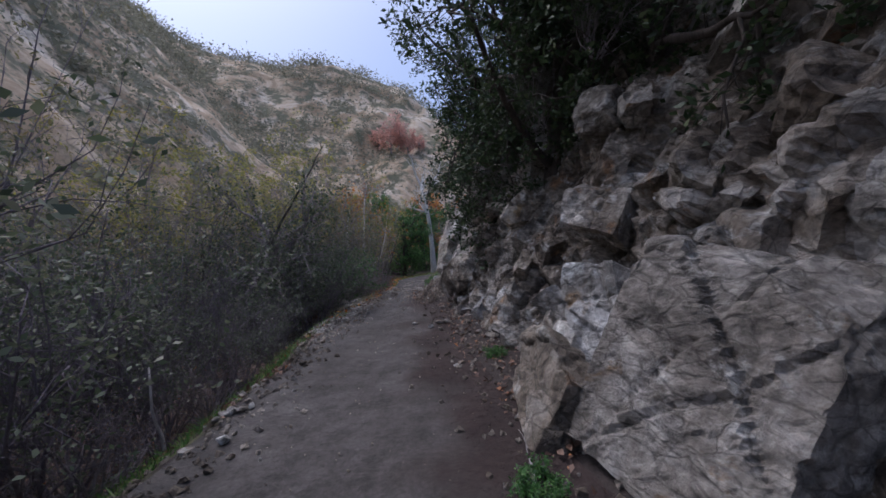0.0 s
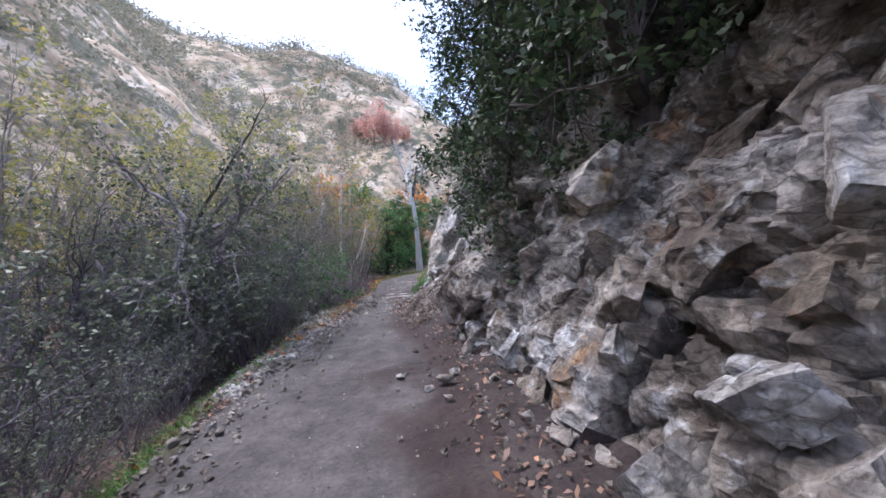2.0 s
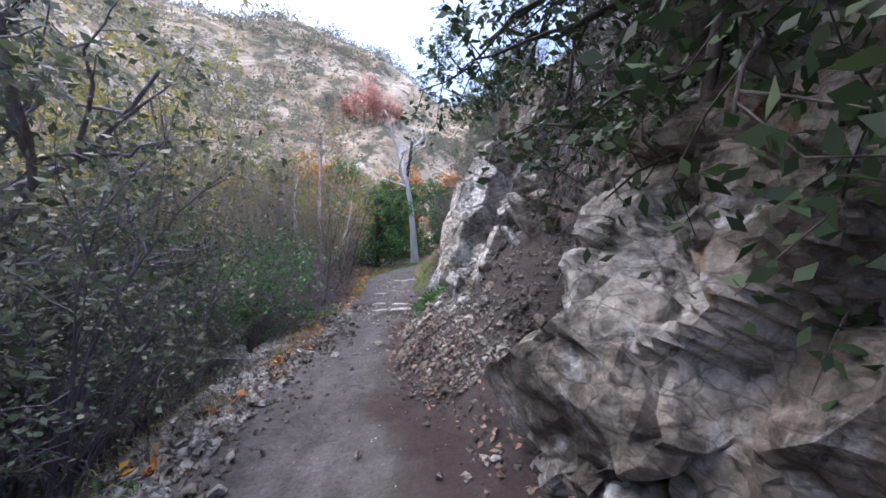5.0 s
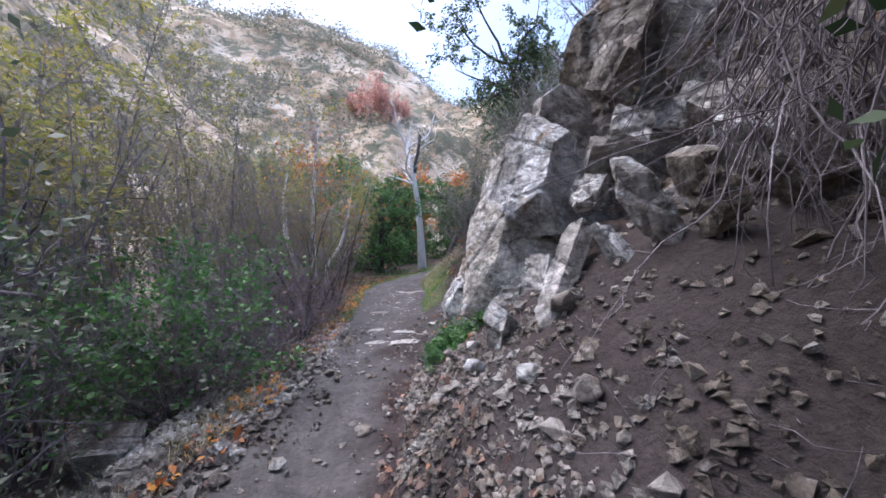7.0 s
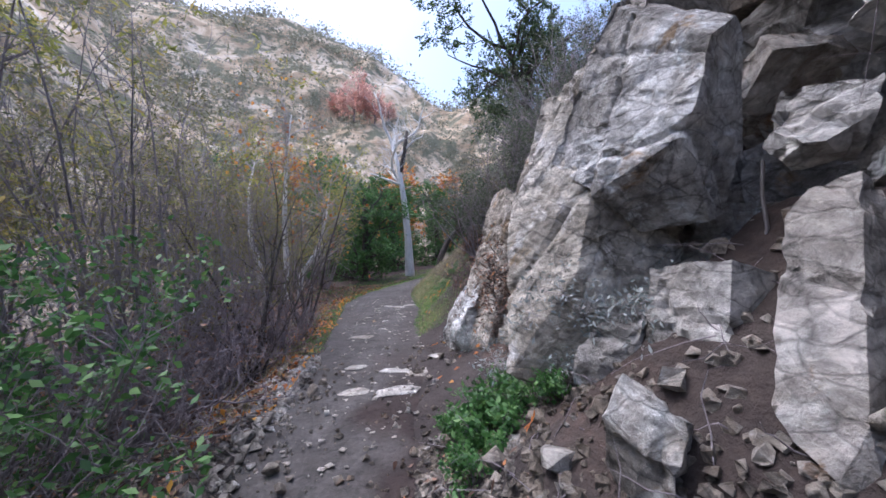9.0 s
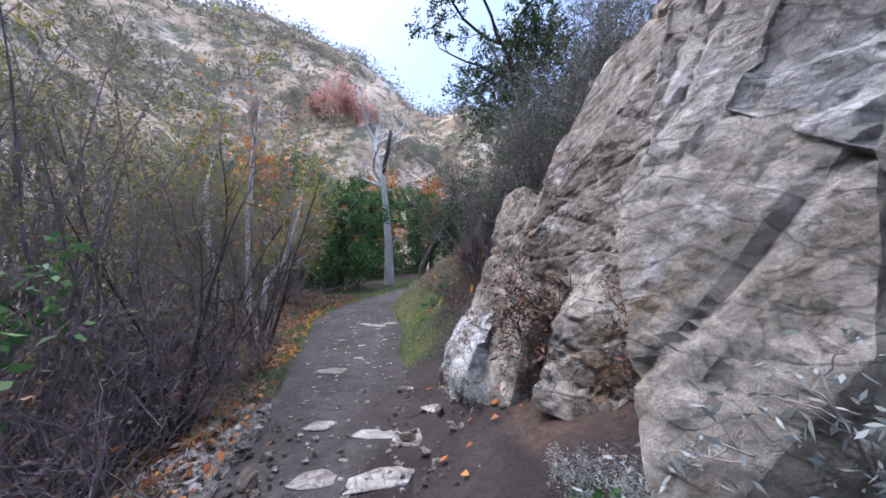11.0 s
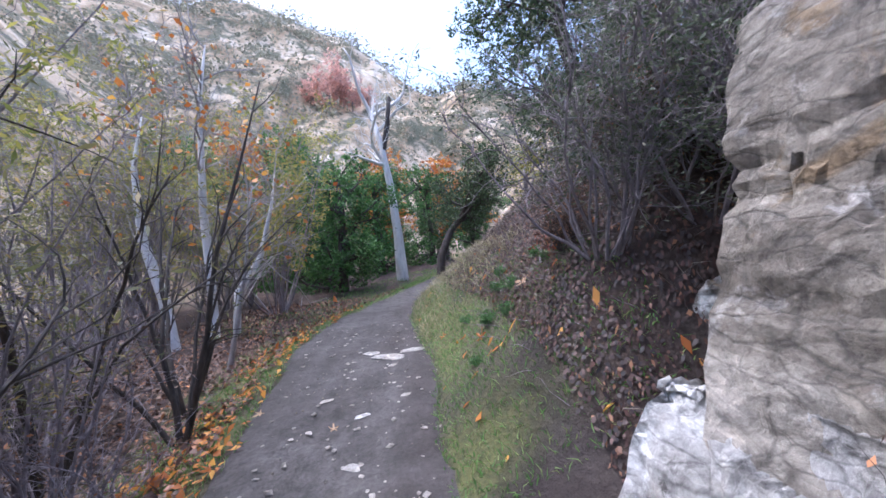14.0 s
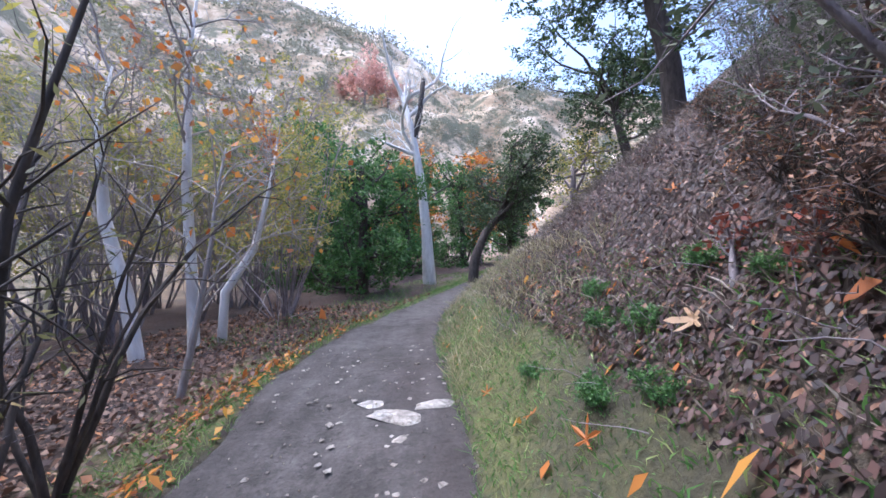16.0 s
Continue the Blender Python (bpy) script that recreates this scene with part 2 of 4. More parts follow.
M_DRYGRASS = leaf_material("dry_grass", [(0.0, (0.20, 0.19, 0.09)), (0.5, (0.36, 0.33, 0.18)), (1.0, (0.52, 0.46, 0.30))], 0.3)
M_DEADGRASS = leaf_material("dead_grass", [(0.0, (0.07, 0.055, 0.045)), (0.6, (0.16, 0.13, 0.105)), (1.0, (0.30, 0.26, 0.20))], 0.2)
M_SAGE = leaf_material("grey_sage_leaves", [(0.0, (0.20, 0.23, 0.21)), (1.0, (0.42, 0.46, 0.45))], 0.2)
M_SCRUB = leaf_material("hill_scrub_leaves", [(0.0, (0.17, 0.175, 0.12)), (0.6, (0.26, 0.26, 0.19)), (1.0, (0.36, 0.335, 0.26))], 0.4)


def bark_material(name, a, b, scale=7.0):
    m, n, l = material(name)
    p = n["Principled BSDF"]
    g = n.new("ShaderNodeNewGeometry").outputs["Position"]
    mp = n.new("ShaderNodeMapping")
    mp.inputs["Scale"].default_value = (1, 1, 0.3)
    l.new(g, mp.inputs[0])
    f = noise_node(n, l, mp.outputs[0], scale, 7, 0.7, 0.4)
    l.new(ramp(n, l, f, [(0.35, a), (0.65, b)]), p.inputs["Base Color"])
    p.inputs["Roughness"].default_value = 0.9
    l.new(bump(n, l, f, 0.7, 0.03), p.inputs["Normal"])
    return m


M_BARK = bark_material("dark_bark", (0.035, 0.028, 0.025), (0.10, 0.085, 0.075), 12)
M_STEM = bark_material("grey_stem", (0.14, 0.118, 0.13), (0.33, 0.295, 0.31), 20)
# purple-grey bark, darkened so the thicket's shadow sits in its colour
M_THICKET = bark_material("shaded_purple_stem", (0.075, 0.062, 0.078), (0.20, 0.175, 0.205), 20)
M_DEAD = bark_material("pale_dead_twig", (0.26, 0.235, 0.23), (0.45, 0.42, 0.41), 20)
M_WHITE = bark_material("white_bark", (0.55, 0.53, 0.50), (0.90, 0.89, 0.87), 3)


# ---- mesh helpers ----
def mesh_from(name, verts, faces, mat, smooth=False):
    me = bpy.data.meshes.new(name)
    me.from_pydata([tuple(v) for v in verts], [], faces)
    me.materials.append(mat)
    if smooth:
        me.polygons.foreach_set("use_smooth", [True] * len(me.polygons))
    me.update()
    return me


def part(name, me, parent, label=""):
    ob = new(name, me)
    ob.parent = parent
    return tagged(ob, label)


def quads(name, v, mat):
    """A mesh of separate four-cornered leaves: v is an array (leaves, 4, 3)."""
    k = len(v)
    me = bpy.data.meshes.new(name)
    me.vertices.add(4 * k)
    me.vertices.foreach_set("co", np.asarray(v, np.float32).ravel())
    me.loops.add(4 * k)
    me.loops.foreach_set("vertex_index", np.arange(4 * k, dtype=np.int32))
    me.polygons.add(k)
    me.polygons.foreach_set("loop_start", np.arange(0, 4 * k, 4, dtype=np.int32))
    me.materials.append(mat)
    me.update(calc_edges=True)
    return me


def unit(a):
    return a / np.maximum(np.linalg.norm(a, axis=-1, keepdims=True), 1e-9)


def leaves_at(rng, pos, size, slim=0.5, droop=0.0, up=0.0):
    """Rhombic folded leaves at the places pos."""
    k = len(pos)
    d = rng.normal(size=(k, 3))
    d[:, 2] = d[:, 2] * 0.7 - droop + up
    d = unit(d)
    s = unit(np.cross(d, rng.normal(size=(k, 3))))
    nrm = np.cross(d, s)
    ln = size * rng.uniform(0.6, 1.35, (k, 1))
    w = ln * slim * 0.5
    mid = pos + d * ln * 0.45
    return np.stack([pos, mid + s * w + nrm * w * 0.3, pos + d * ln, mid - s * w + nrm * w * 0.3], 1)


def tubes(branches, mat, name="branches", sides=5):
    """One mesh of tapered tubes; a branch is a list of (point, radius)."""
    verts, faces = [], []
    for br in branches:
        pts = np.array([b[0] for b in br], float)
        rad = [b[1] for b in br]
        k = sides if rad[0] > 0.012 else 3
        d = unit(np.gradient(pts, axis=0))
        ref = np.array([0.31, 0.83, 0.46])
        a = unit(np.cross(d, ref))
        b2 = np.cross(d, a)
        base = len(verts)
        for i in range(len(pts)):
            for j in range(k):
                th = 2 * math.pi * j / k
                verts.append(pts[i] + rad[i] * (math.cos(th) * a[i] + math.sin(th) * b2[i]))
        for i in range(len(pts) - 1):
            for j in range(k):
                p, q = base + i * k + j, base + i * k + (j + 1) % k
                faces.append((p, q, q + k, p + k))
        faces.append(tuple(base + (len(pts) - 1) * k + j for j in range(k)))
    return mesh_from(name, verts, faces, mat, smooth=True)


def limb(rng, start, direction, length, r0, r1, bend=0.25, segs=6, lift=0.0):
    p, d = np.array(start, float), unit(np.array(direction, float))
    out = [(p.copy(), r0)]
    for i in range(segs):
        d = unit(d + rng.normal(size=3) * bend + np.array([0, 0, lift]))
        p = p + d * length / segs
        out.append((p.copy(), r0 + (r1 - r0) * (i + 1) / segs))
    return out


def twigs(rng, parent, count, length, r, spread=0.9, start=0.3, bend=0.3, segs=4, lift=0.05):
    out = []
    for _ in range(count):
        f = rng.uniform(start, 1.0) * (len(parent) - 1)
        i = min(int(f), len(parent) - 2)
        a, b = parent[i][0], parent[i + 1][0]
        p = a + (b - a) * (f - i)
        d = unit(unit(b - a) + rng.normal(size=3) * spread)
        rr = min(r, parent[i][1] * 0.8)
        out.append(limb(rng, p, d, length * rng.uniform(0.6, 1.3), rr, rr * 0.3, bend, segs, lift))
    return out


def along(rng, branches, per, jitter):
    """Places strewn along branches, towards their ends."""
    out = []
    for br in branches:
        pts = np.array([b[0] for b in br])
        f = rng.uniform(0.25, 1, per) ** 0.7 * (len(pts) - 1.001)
        i = f.astype(int)
        out.append(pts[i] + (pts[i + 1] - pts[i]) * (f - i)[:, None] + rng.normal(size=(per, 3)) * jitter)
    return np.concatenate(out)


def interp(table):
    ys, vs = [a for a, _ in table], [b for _, b in table]
    return lambda y: np.interp(y, ys, vs)


# ---- the lie of the land ----
trail_left = interp([(-12, -1.5), (0, -1.75), (4.6, -2.05), (6.5, -2.3), (9, -2.3), (12, -2.2), (14, -2.25), (16, -2.33), (18, -2.52), (19.2, -2.65), (21, -2.85), (23, -2.5), (25.5, -1.5), (29, -0.1), (34, 1.8), (40, 4.5)])
trail_right = interp([(-12, 1.6), (0, 1.2), (2, 0.8), (3.6, 0.45), (5.5, 0.2), (7.5, 0.1), (8.3, 0.15), (9.3, -0.3), (11, -0.9), (12.4, -0.92), (13.9, -0.86), (15.5, -0.7), (17.5, -0.85), (19.3, -0.72), (20.3, -0.84), (22, -0.95), (24, -0.75), (26.5, 0.1), (29, 1.2), (34, 3.2), (40, 6.0)])
shoulder = interp([(-12, 0.0), (4.5, 0.0), (7, 0.25), (9.5, 0.55), (12.5, 0.95), (14, 0.6), (15.5, 0.3), (18, 0.3), (60, 0.3)])
cliff_toe = interp([(-12, 2.4), (-2, 1.8), (0.8, 1.5), (1.5, 1.4), (2.0, 1.2), (2.6, 0.95), (3.4, 0.8), (4.3, 0.62), (5, 0.38), (6.5, 0.36), (7.2, 0.12), (8.1, 0.0), (8.8, -0.2), (9.3, 0.0), (9.8, 0.5), (10.4, 0.9), (11.5, 0.95), (12.1, 0.85), (12.5, 0.5), (12.8, 0.6), (13.2, 1.1), (13.9, 1.2), (14.5, 1.1), (14.9, 0.95), (15.2, 0.45), (15.5, 0.1), (16.2, -0.2), (16.9, -0.1), (17.6, 0.9), (19, 2.6)])
cliff_lean = interp([(-12, 0.3), (2, 0.36), (3.4, 0.44), (4.4, 0.40), (6, 0.36), (8.5, 0.22), (9.3, 0.4), (10.0, 0.6), (10.4, 0.58), (11.3, 0.5), (12.1, 0.35), (12.6, 0.14), (13.6, 0.2), (14.6, 0.4), (15.4, 0.4), (16.4, 0.55), (19, 0.8)])
right_rise = interp([(-12, 0.1), (8.6, 0.1), (9.3, 0.5), (10.0, 0.88), (12.2, 0.95), (12.8, 0.6), (13.4, 0.5), (14.5, 0.48), (15.3, 0.35), (16.5, 0.5), (17.4, 1.2), (18.5, 1.12), (20, 1.0), (23, 0.85), (30, 0.7), (60, 0.62)])
rise_reach = interp([(-12, 6.2), (9.0, 6.2), (9.6, 1.75), (12.6, 1.75), (13.4, 6.2), (60, 6.2)])
bank_depth = interp([(-12, 1.5), (10, 1.4), (14, 1.0), (17, 0.35), (20, 0.25), (60, 0.3)])
ridge_high = interp([(-200, 95), (-90, 72), (-60, 52), (-30, 50), (-11, 45), (-3, 36), (5, 26), (20, 17), (60, 16), (200, 20)])


def fbm(x, y, s, seed=0.0):
    return noise.fractal(Vector((x * s, y * s, seed)), 1.0, 2.0, 5)


def hill_distance(x, y):
    a, b = -9.5 - x, (y - 47 - 0.35 * x) / 1.06
    k = 6.0
    return max(a, b) + k * math.log(1 + math.exp(-abs(a - b) / k)) - k * math.log(2) * math.exp(-abs(a - b) / 12)


def land(x, y):
    tl, tr = float(trail_left(y)), float(trail_right(y))
    z = 0.045 * (min(max(x, tl), tr) + 0.9) + 0.02 * fbm(x, y, 0.9)
    if x < tl:
        shelf = float(shoulder(y))
        d = max(0.0, tl - shelf - x)
        deep = float(bank_depth(y))
        z -= 0.10 * min(tl - x, shelf)
        z -= deep * (1 - math.exp(-0.75 * d / max(deep, 0.2))) - 0.05 * fbm(x, y, 1.7) * min(d, 1)
    if x > tr:
        d = x - tr
        far = float(rise_reach(y))
        z += float(right_rise(y)) * (min(d, far) + 0.35 * max(0, d - far)) + 0.06 * fbm(x, y, 1.5, 3) * min(d * 2, 1)
        if y < 19:
            z += 0.9 * max(0.0, x - float(cliff_toe(y)) - 1.4) * min(1, (19 - y) / 2)
        z = min(z, 34 + 3 * fbm(x, y, 0.05))
    h = hill_distance(x, y)
    if h > 0:
        rise = 1.0 * h + 3.2 * fbm(x, y, 0.055, 7) * min(h / 8, 1) + 1.2 * fbm(x, y, 0.2, 9) * min(h / 6, 1)
        top = float(ridge_high(x)) + 3.0 * fbm(x, y, 0.035, 5)
        z += min(rise, top) if rise < top - 3 else top - 3 * math.exp(-(rise - top + 3) / 3)
    return z


def axis(marks):
    """Grid stations: (to, step) from each mark to the next."""
    out = [marks[0][0]]
    for (a, s), (b, _) in zip(marks, marks[1:]):
        k = max(1, round((b - a) / s))
        out += [a + (b - a) * (i + 1) / k for i in range(k)]
    return out


def sheet(name, xs, ys, height, mat):
    verts = [(x, y, height(x, y)) for y in ys for x in xs]
    w = len(xs)
    faces = [(j * w + i, j * w + i + 1, (j + 1) * w + i + 1, (j + 1) * w + i) for j in range(len(ys) - 1) for i in range(w - 1)]
    return mesh_from(name, verts, faces, mat, True)


xs = axis([(-900, 150), (-300, 20), (-110, 3.0), (-40, 1.2), (-14, 0.6), (-7, 0.16), (-3.2, 0.10), (4, 0.3), (9, 1.5), (40, 12), (150, 150), (900, 1)])
ys = axis([(-900, 150), (-200, 20), (-40, 4), (-8, 0.6), (0, 0.16), (26, 0.4), (40, 1.2), (120, 6), (260, 100), (900, 1)])


def ground_height(x, y):
    z = land(x, y)
    tl, tr = float(trail_left(y)), float(trail_right(y))
    inside = min(x - tl, tr - x)
    return z - 0.06 * min(1, max(0, inside / 0.12)) if -14 < y < 41 else z


ground_mesh = sheet("ground", xs, ys, ground_height, M_GROUND)
co = np.zeros(len(ground_mesh.vertices) * 3)
ground_mesh.vertices.foreach_get("co", co)
co = co.reshape(-1, 3)
masks = {"litter": [], "green": [], "hill": []}
for x, y, z in co:
    tl, tr = float(trail_left(y)), float(trail_right(y))
    n1 = fbm(x, y, 0.8, 2)
    left, right = tl - x, x - tr
    masks["litter"].append(min(1, max(0, 0.5 + n1)) * min(1, max(0, (y - 10) / 5)) if (left > 0.2 or right > 0.7) and y > 8 else (0.85 if left > 0.5 else 0.0))
    g1 = 0.0
    if y > 15 and 0 < left < 1.3:
        g1 = max(0, 0.6 + 1.2 * n1) * min(1, (y - 15) / 3)
    if y > 16.8 and 0 < right < 0.95:
        g1 = max(0, 0.45 + 1.2 * n1) * min(1, (0.95 - right) * 2)
    if y < 9 and 0 < left < 0.7:
        g1 = max(0, 0.3 + 1.2 * n1)
    masks["green"].append(min(1, g1))
    masks["hill"].append(min(1, max(0, (hill_distance(x, y) + 2) / 4)) if x < 60 else 0.4)
for key, vals in masks.items():
    ground_mesh.attributes.new(key, "FLOAT", "POINT").data.foreach_set("value", vals)
tagged(new("ground", ground_mesh), "brown canyon floor and scrubby tan hillside", "ground", kind="structure")

# the trail
trail_ys = axis([(-12, 0.25), (0, 0.09), (24, 0.3), (40, 1)])
tv, tf, side = [], [], []
W = 34
for y in trail_ys:
    tl, tr = float(trail_left(y)), float(trail_right(y))
    tl += 0.10 * fbm(0, y, 1.2, 21)
    tr += 0.12 * fbm(0, y, 1.2, 33)
    for i in range(W + 1):
        u = i / W
        x = tl - 0.12 + (tr - tl + 0.24) * u
        e = min(u, 1 - u) * (tr - tl)
        z = land(x, y) - 0.07 * max(0, 1 - e / 0.15) + 0.012 * fbm(x, y, 2.3, 11) - 0.015 * math.exp(-((u - 0.42) / 0.12) ** 2)
        tv.append((x, y, z))
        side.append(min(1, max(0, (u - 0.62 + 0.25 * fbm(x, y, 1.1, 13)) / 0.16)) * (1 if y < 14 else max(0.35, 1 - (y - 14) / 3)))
for j in range(len(trail_ys) - 1):
    for i in range(W):
        a = j * (W + 1) + i
        tf.append((a, a + 1, a + W + 2, a + W + 1))
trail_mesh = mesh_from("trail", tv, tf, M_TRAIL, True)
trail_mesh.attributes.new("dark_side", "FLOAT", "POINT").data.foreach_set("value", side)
tagged(new("trail", trail_mesh), "packed grey-brown dirt hiking trail", "trail", kind="structure")


# ---- the rock cliff ----
def cell(p, scale, stretch, seed):
    """A blocky facet field: height of the block that p lies in, and nearness of its edge."""
    q = Vector((p[0] * stretch[0], p[1] * stretch[1] + p[2] * 0.45, p[2] * stretch[2] - p[1] * 0.25)) * scale
    q += Vector((seed, seed * 0.7, -seed))
    dist, pts = noise.voronoi(q)
    c = pts[0]
    r = noise.cell_vector(c * 7.31)
    t = noise.cell_vector(c * 3.17 + Vector((5, 1, 9)))
    off = q - c
    h = (r[0] - 0.5) + 0.9 * ((t[0] - 0.5) * off[0] + (t[1] - 0.5) * off[1] + (t[2] - 0.5) * off[2])
    return h, dist[1] - dist[0]


def cliff_point(y, s):
    """The bare slope: s metres up from the foot."""
    toe, lean = float(cliff_toe(y)), float(cliff_lean(y))
    z0 = land(toe, y) - 0.35
    steep = min(s, 5.0)
    x, z = toe + lean * steep + 0.03 * steep * steep, z0 + steep
    if s > 5.0:
        x += (s - 5.0) * 0.8
        z += (s - 5.0) * 0.62
    return x, z


cliff_ys = axis([(-10, 0.25), (0.5, 0.042), (17.2, 0.1), (18.6, 1)])
cliff_ss = axis([(0, 0.042), (3.6, 0.07), (5.2, 0.35), (11, 1)])
cv, cf = [], []
CW = len(cliff_ss)
for y in cliff_ys:
    for s in cliff_ss:
        x, z = cliff_point(y, s)
        p = (x, y, z)
        a, ea = cell(p, 0.8, (1.0, 1.0, 1.05), 0.0)
        b, eb = cell(p, 1.9, (1.0, 1.0, 1.2), 11.3)
        c, ec = cell(p, 4.5, (1.0, 1.0, 1.3), 4.1)
        soil = math.exp(-((y - 10.6) / 0.8) ** 2)
        amp = (1 - 0.6 * soil) * min(1, 0.35 + s)
        n0 = fbm(y * 0.45, z * 0.45, 1.0, 17)
        e, ee = cell(p, 10.0, (1.0, 1.0, 1.3), 8.6)
        d = amp * (0.30 * a + 0.16 * b + 0.07 * c + 0.02 * e + 0.25 * n0)
        d -= amp * (0.12 * max(0, 1 - ea / 0.08) + 0.06 * max(0, 1 - eb / 0.1)) + 0.16
        d += 0.03 * fbm(y, z, 3.1, 3)
        cv.append((x - d * 0.9, y + d * 0.12 * a, z + d * 0.35))
for j in range(len(cliff_ys) - 1):
    for i in range(CW - 1):
        k = j * CW + i
        cf.append((k, k + CW, k + CW + 1, k + 1))
cliff_mesh = mesh_from("rock_cliff", cv, cf, M_ROCK)
cliff_mesh.materials.append(M_PALE)
cliff_mesh.materials.append(M_SOIL)
pol = cliff_mesh.polygons
for f in pol:
    x, y, z = f.center
    v = fbm(y, z, 0.5, 41)
    f.material_index = 1 if (y > 11.6 and v > -0.45) or (1.0 < y < 3.2 and v > 0.05) or (y < 11.6 and v > 0.42) else 0
    if abs(y - 10.75) + 1.1 * fbm(y, z, 1.3, 43) < 0.62 and z < 1.35 + 0.9 * fbm(y, z, 0.9, 45) or (z < 0.18 and fbm(y, z, 1.5, 44) > -0.1):
        f.material_index = 2
cliff = tagged(new("rock_cliff", cliff_mesh), "fractured grey and tan rock cliff beside the trail", "cliff", kind="structure")


def boulder_mesh(seed, mat, flat=1.0, pointy=1.0):
    """An angular stone about one metre across: the hull of a few corners, cut and worn."""
    rng = np.random.default_rng(seed)
    bm = bmesh.new()
    for _ in range(15):
        v = unit(rng.normal(size=3)) * rng.uniform(0.42, 0.56)
        bm.verts.new((v[0] * pointy, v[1], v[2] * flat))
    hull = bmesh.ops.convex_hull(bm, input=bm.verts)
    bmesh.ops.delete(bm, geom=[g for g in hull["geom_interior"] if isinstance(g, bmesh.types.BMVert)], context="VERTS")
    bmesh.ops.bevel(bm, geom=bm.edges[:], offset=0.03, segments=1, affect="EDGES", clamp_overlap=True)
    me = bpy.data.meshes.new("stone")
    bm.to_mesh(me)
    bm.free()
    me.materials.append(mat)
    return me


STONES = [boulder_mesh(k, M_ROCK, 0.7) for k in range(6)] + [boulder_mesh(20 + k, M_PALE, 0.7) for k in range(5)]


def chiselled(seed, dims, cuts, fine, rough=1.0, cracks=0, gap=0.03):
    """A stone with flat broken sides: a skewed block cut by planes, then chipped and cracked."""
    r = np.random.default_rng(seed)
    bm = bmesh.new()
    bmesh.ops.create_cube(bm, size=1.0)
    skew = r.normal(size=(3, 3)) * 0.14 + np.eye(3)
    for v in bm.verts:
        v.co = Vector(skew @ (np.array(v.co) * np.array(dims)))
    for _ in range(cuts):
        nrm = unit(r.normal(size=3))
        reach = max(v.co.dot(Vector(nrm)) for v in bm.verts)
        bmesh.ops.bisect_plane(bm, geom=bm.verts[:] + bm.edges[:] + bm.faces[:], plane_co=Vector(nrm * reach * r.uniform(0.62, 0.88)), plane_no=Vector(nrm), clear_outer=True)
        bmesh.ops.holes_fill(bm, edges=[e for e in bm.edges if e.is_boundary], sides=0)
    bmesh.ops.triangulate(bm, faces=bm.faces[:])
    for _ in range(8):
        long = [e for e in bm.edges if e.calc_length() > fine]
        if not long:
            break
        bmesh.ops.subdivide_edges(bm, edges=long, cuts=1)
        bmesh.ops.triangulate(bm, faces=[f for f in bm.faces if len(f.verts) > 3])
    bmesh.ops.recalc_face_normals(bm, faces=bm.faces[:])
    bm.normal_update()
    size = float(np.median(dims))
    lay = unit(r.normal(size=3) + np.array((0, 0.4, 0.9)))
    planes = [(Vector(unit(lay + r.normal(size=3) * 0.35) if k % 3 else unit(r.normal(size=3))), r.uniform(-0.42, 0.42) * max(dims) * 0.8, r.uniform(-0.05, 0.05) * size) for k in range(cracks)]
    w = Vector((seed * 1.7, seed * 0.3, 0))
    moved = []
    for v in bm.verts:
        q = v.co / size
        a, ea = cell(q, 2.6, (1, 1, 1.3), seed * 0.77)
        b, eb = cell(q, 6.5, (1, 1, 1.3), seed * 0.31)
        k = rough * size * (0.085 * a + 0.035 * b - 0.03 * max(0, 1 - ea / 0.12) + 0.03 * noise.noise(q * 1.8 + w) + 0.012 * noise.noise(q * 9 + w))
        for nrm, off, jump in planes:
            d = v.co.dot(nrm) - off + 0.06 * size * noise.noise(q * 2.3 + w)
            k += (jump if d > 0 else 0.0) - gap * max(0.0, 1 - abs(d) / (gap * 0.8))
        moved.append(v.co + v.normal * k)
    for v, c in zip(bm.verts, moved):
        v.co = c
    me = bpy.data.meshes.new("rock")
    bm.to_mesh(me)
    bm.free()
    return me


def block_mesh(seed, mat):
    r = np.random.default_rng(seed)
    me = chiselled(seed, (r.uniform(1.1, 1.5), r.uniform(0.75, 1.0), r.uniform(0.5, 0.8)), 8, 0.16, 0.8, 2, 0.05)
    me.materials.append(mat)
    return me


BLOCKS = [block_mesh(50 + k, M_ROCK) for k in range(9)] + [block_mesh(70 + k, M_PALE) for k in range(8)]


def place(me, name, x, y, z, size, rng, parent=None):
    ob = new(name, me)
    ob.matrix_basis = pose(x, y, z, rng.uniform(-35, 35), rng.uniform(-35, 35), rng.uniform(0, 360)) @ Matrix.Diagonal((size, size * rng.uniform(0.7, 1.1), size * rng.uniform(0.7, 1.1), 1))
    if parent:
        ob.parent = parent
    return ob


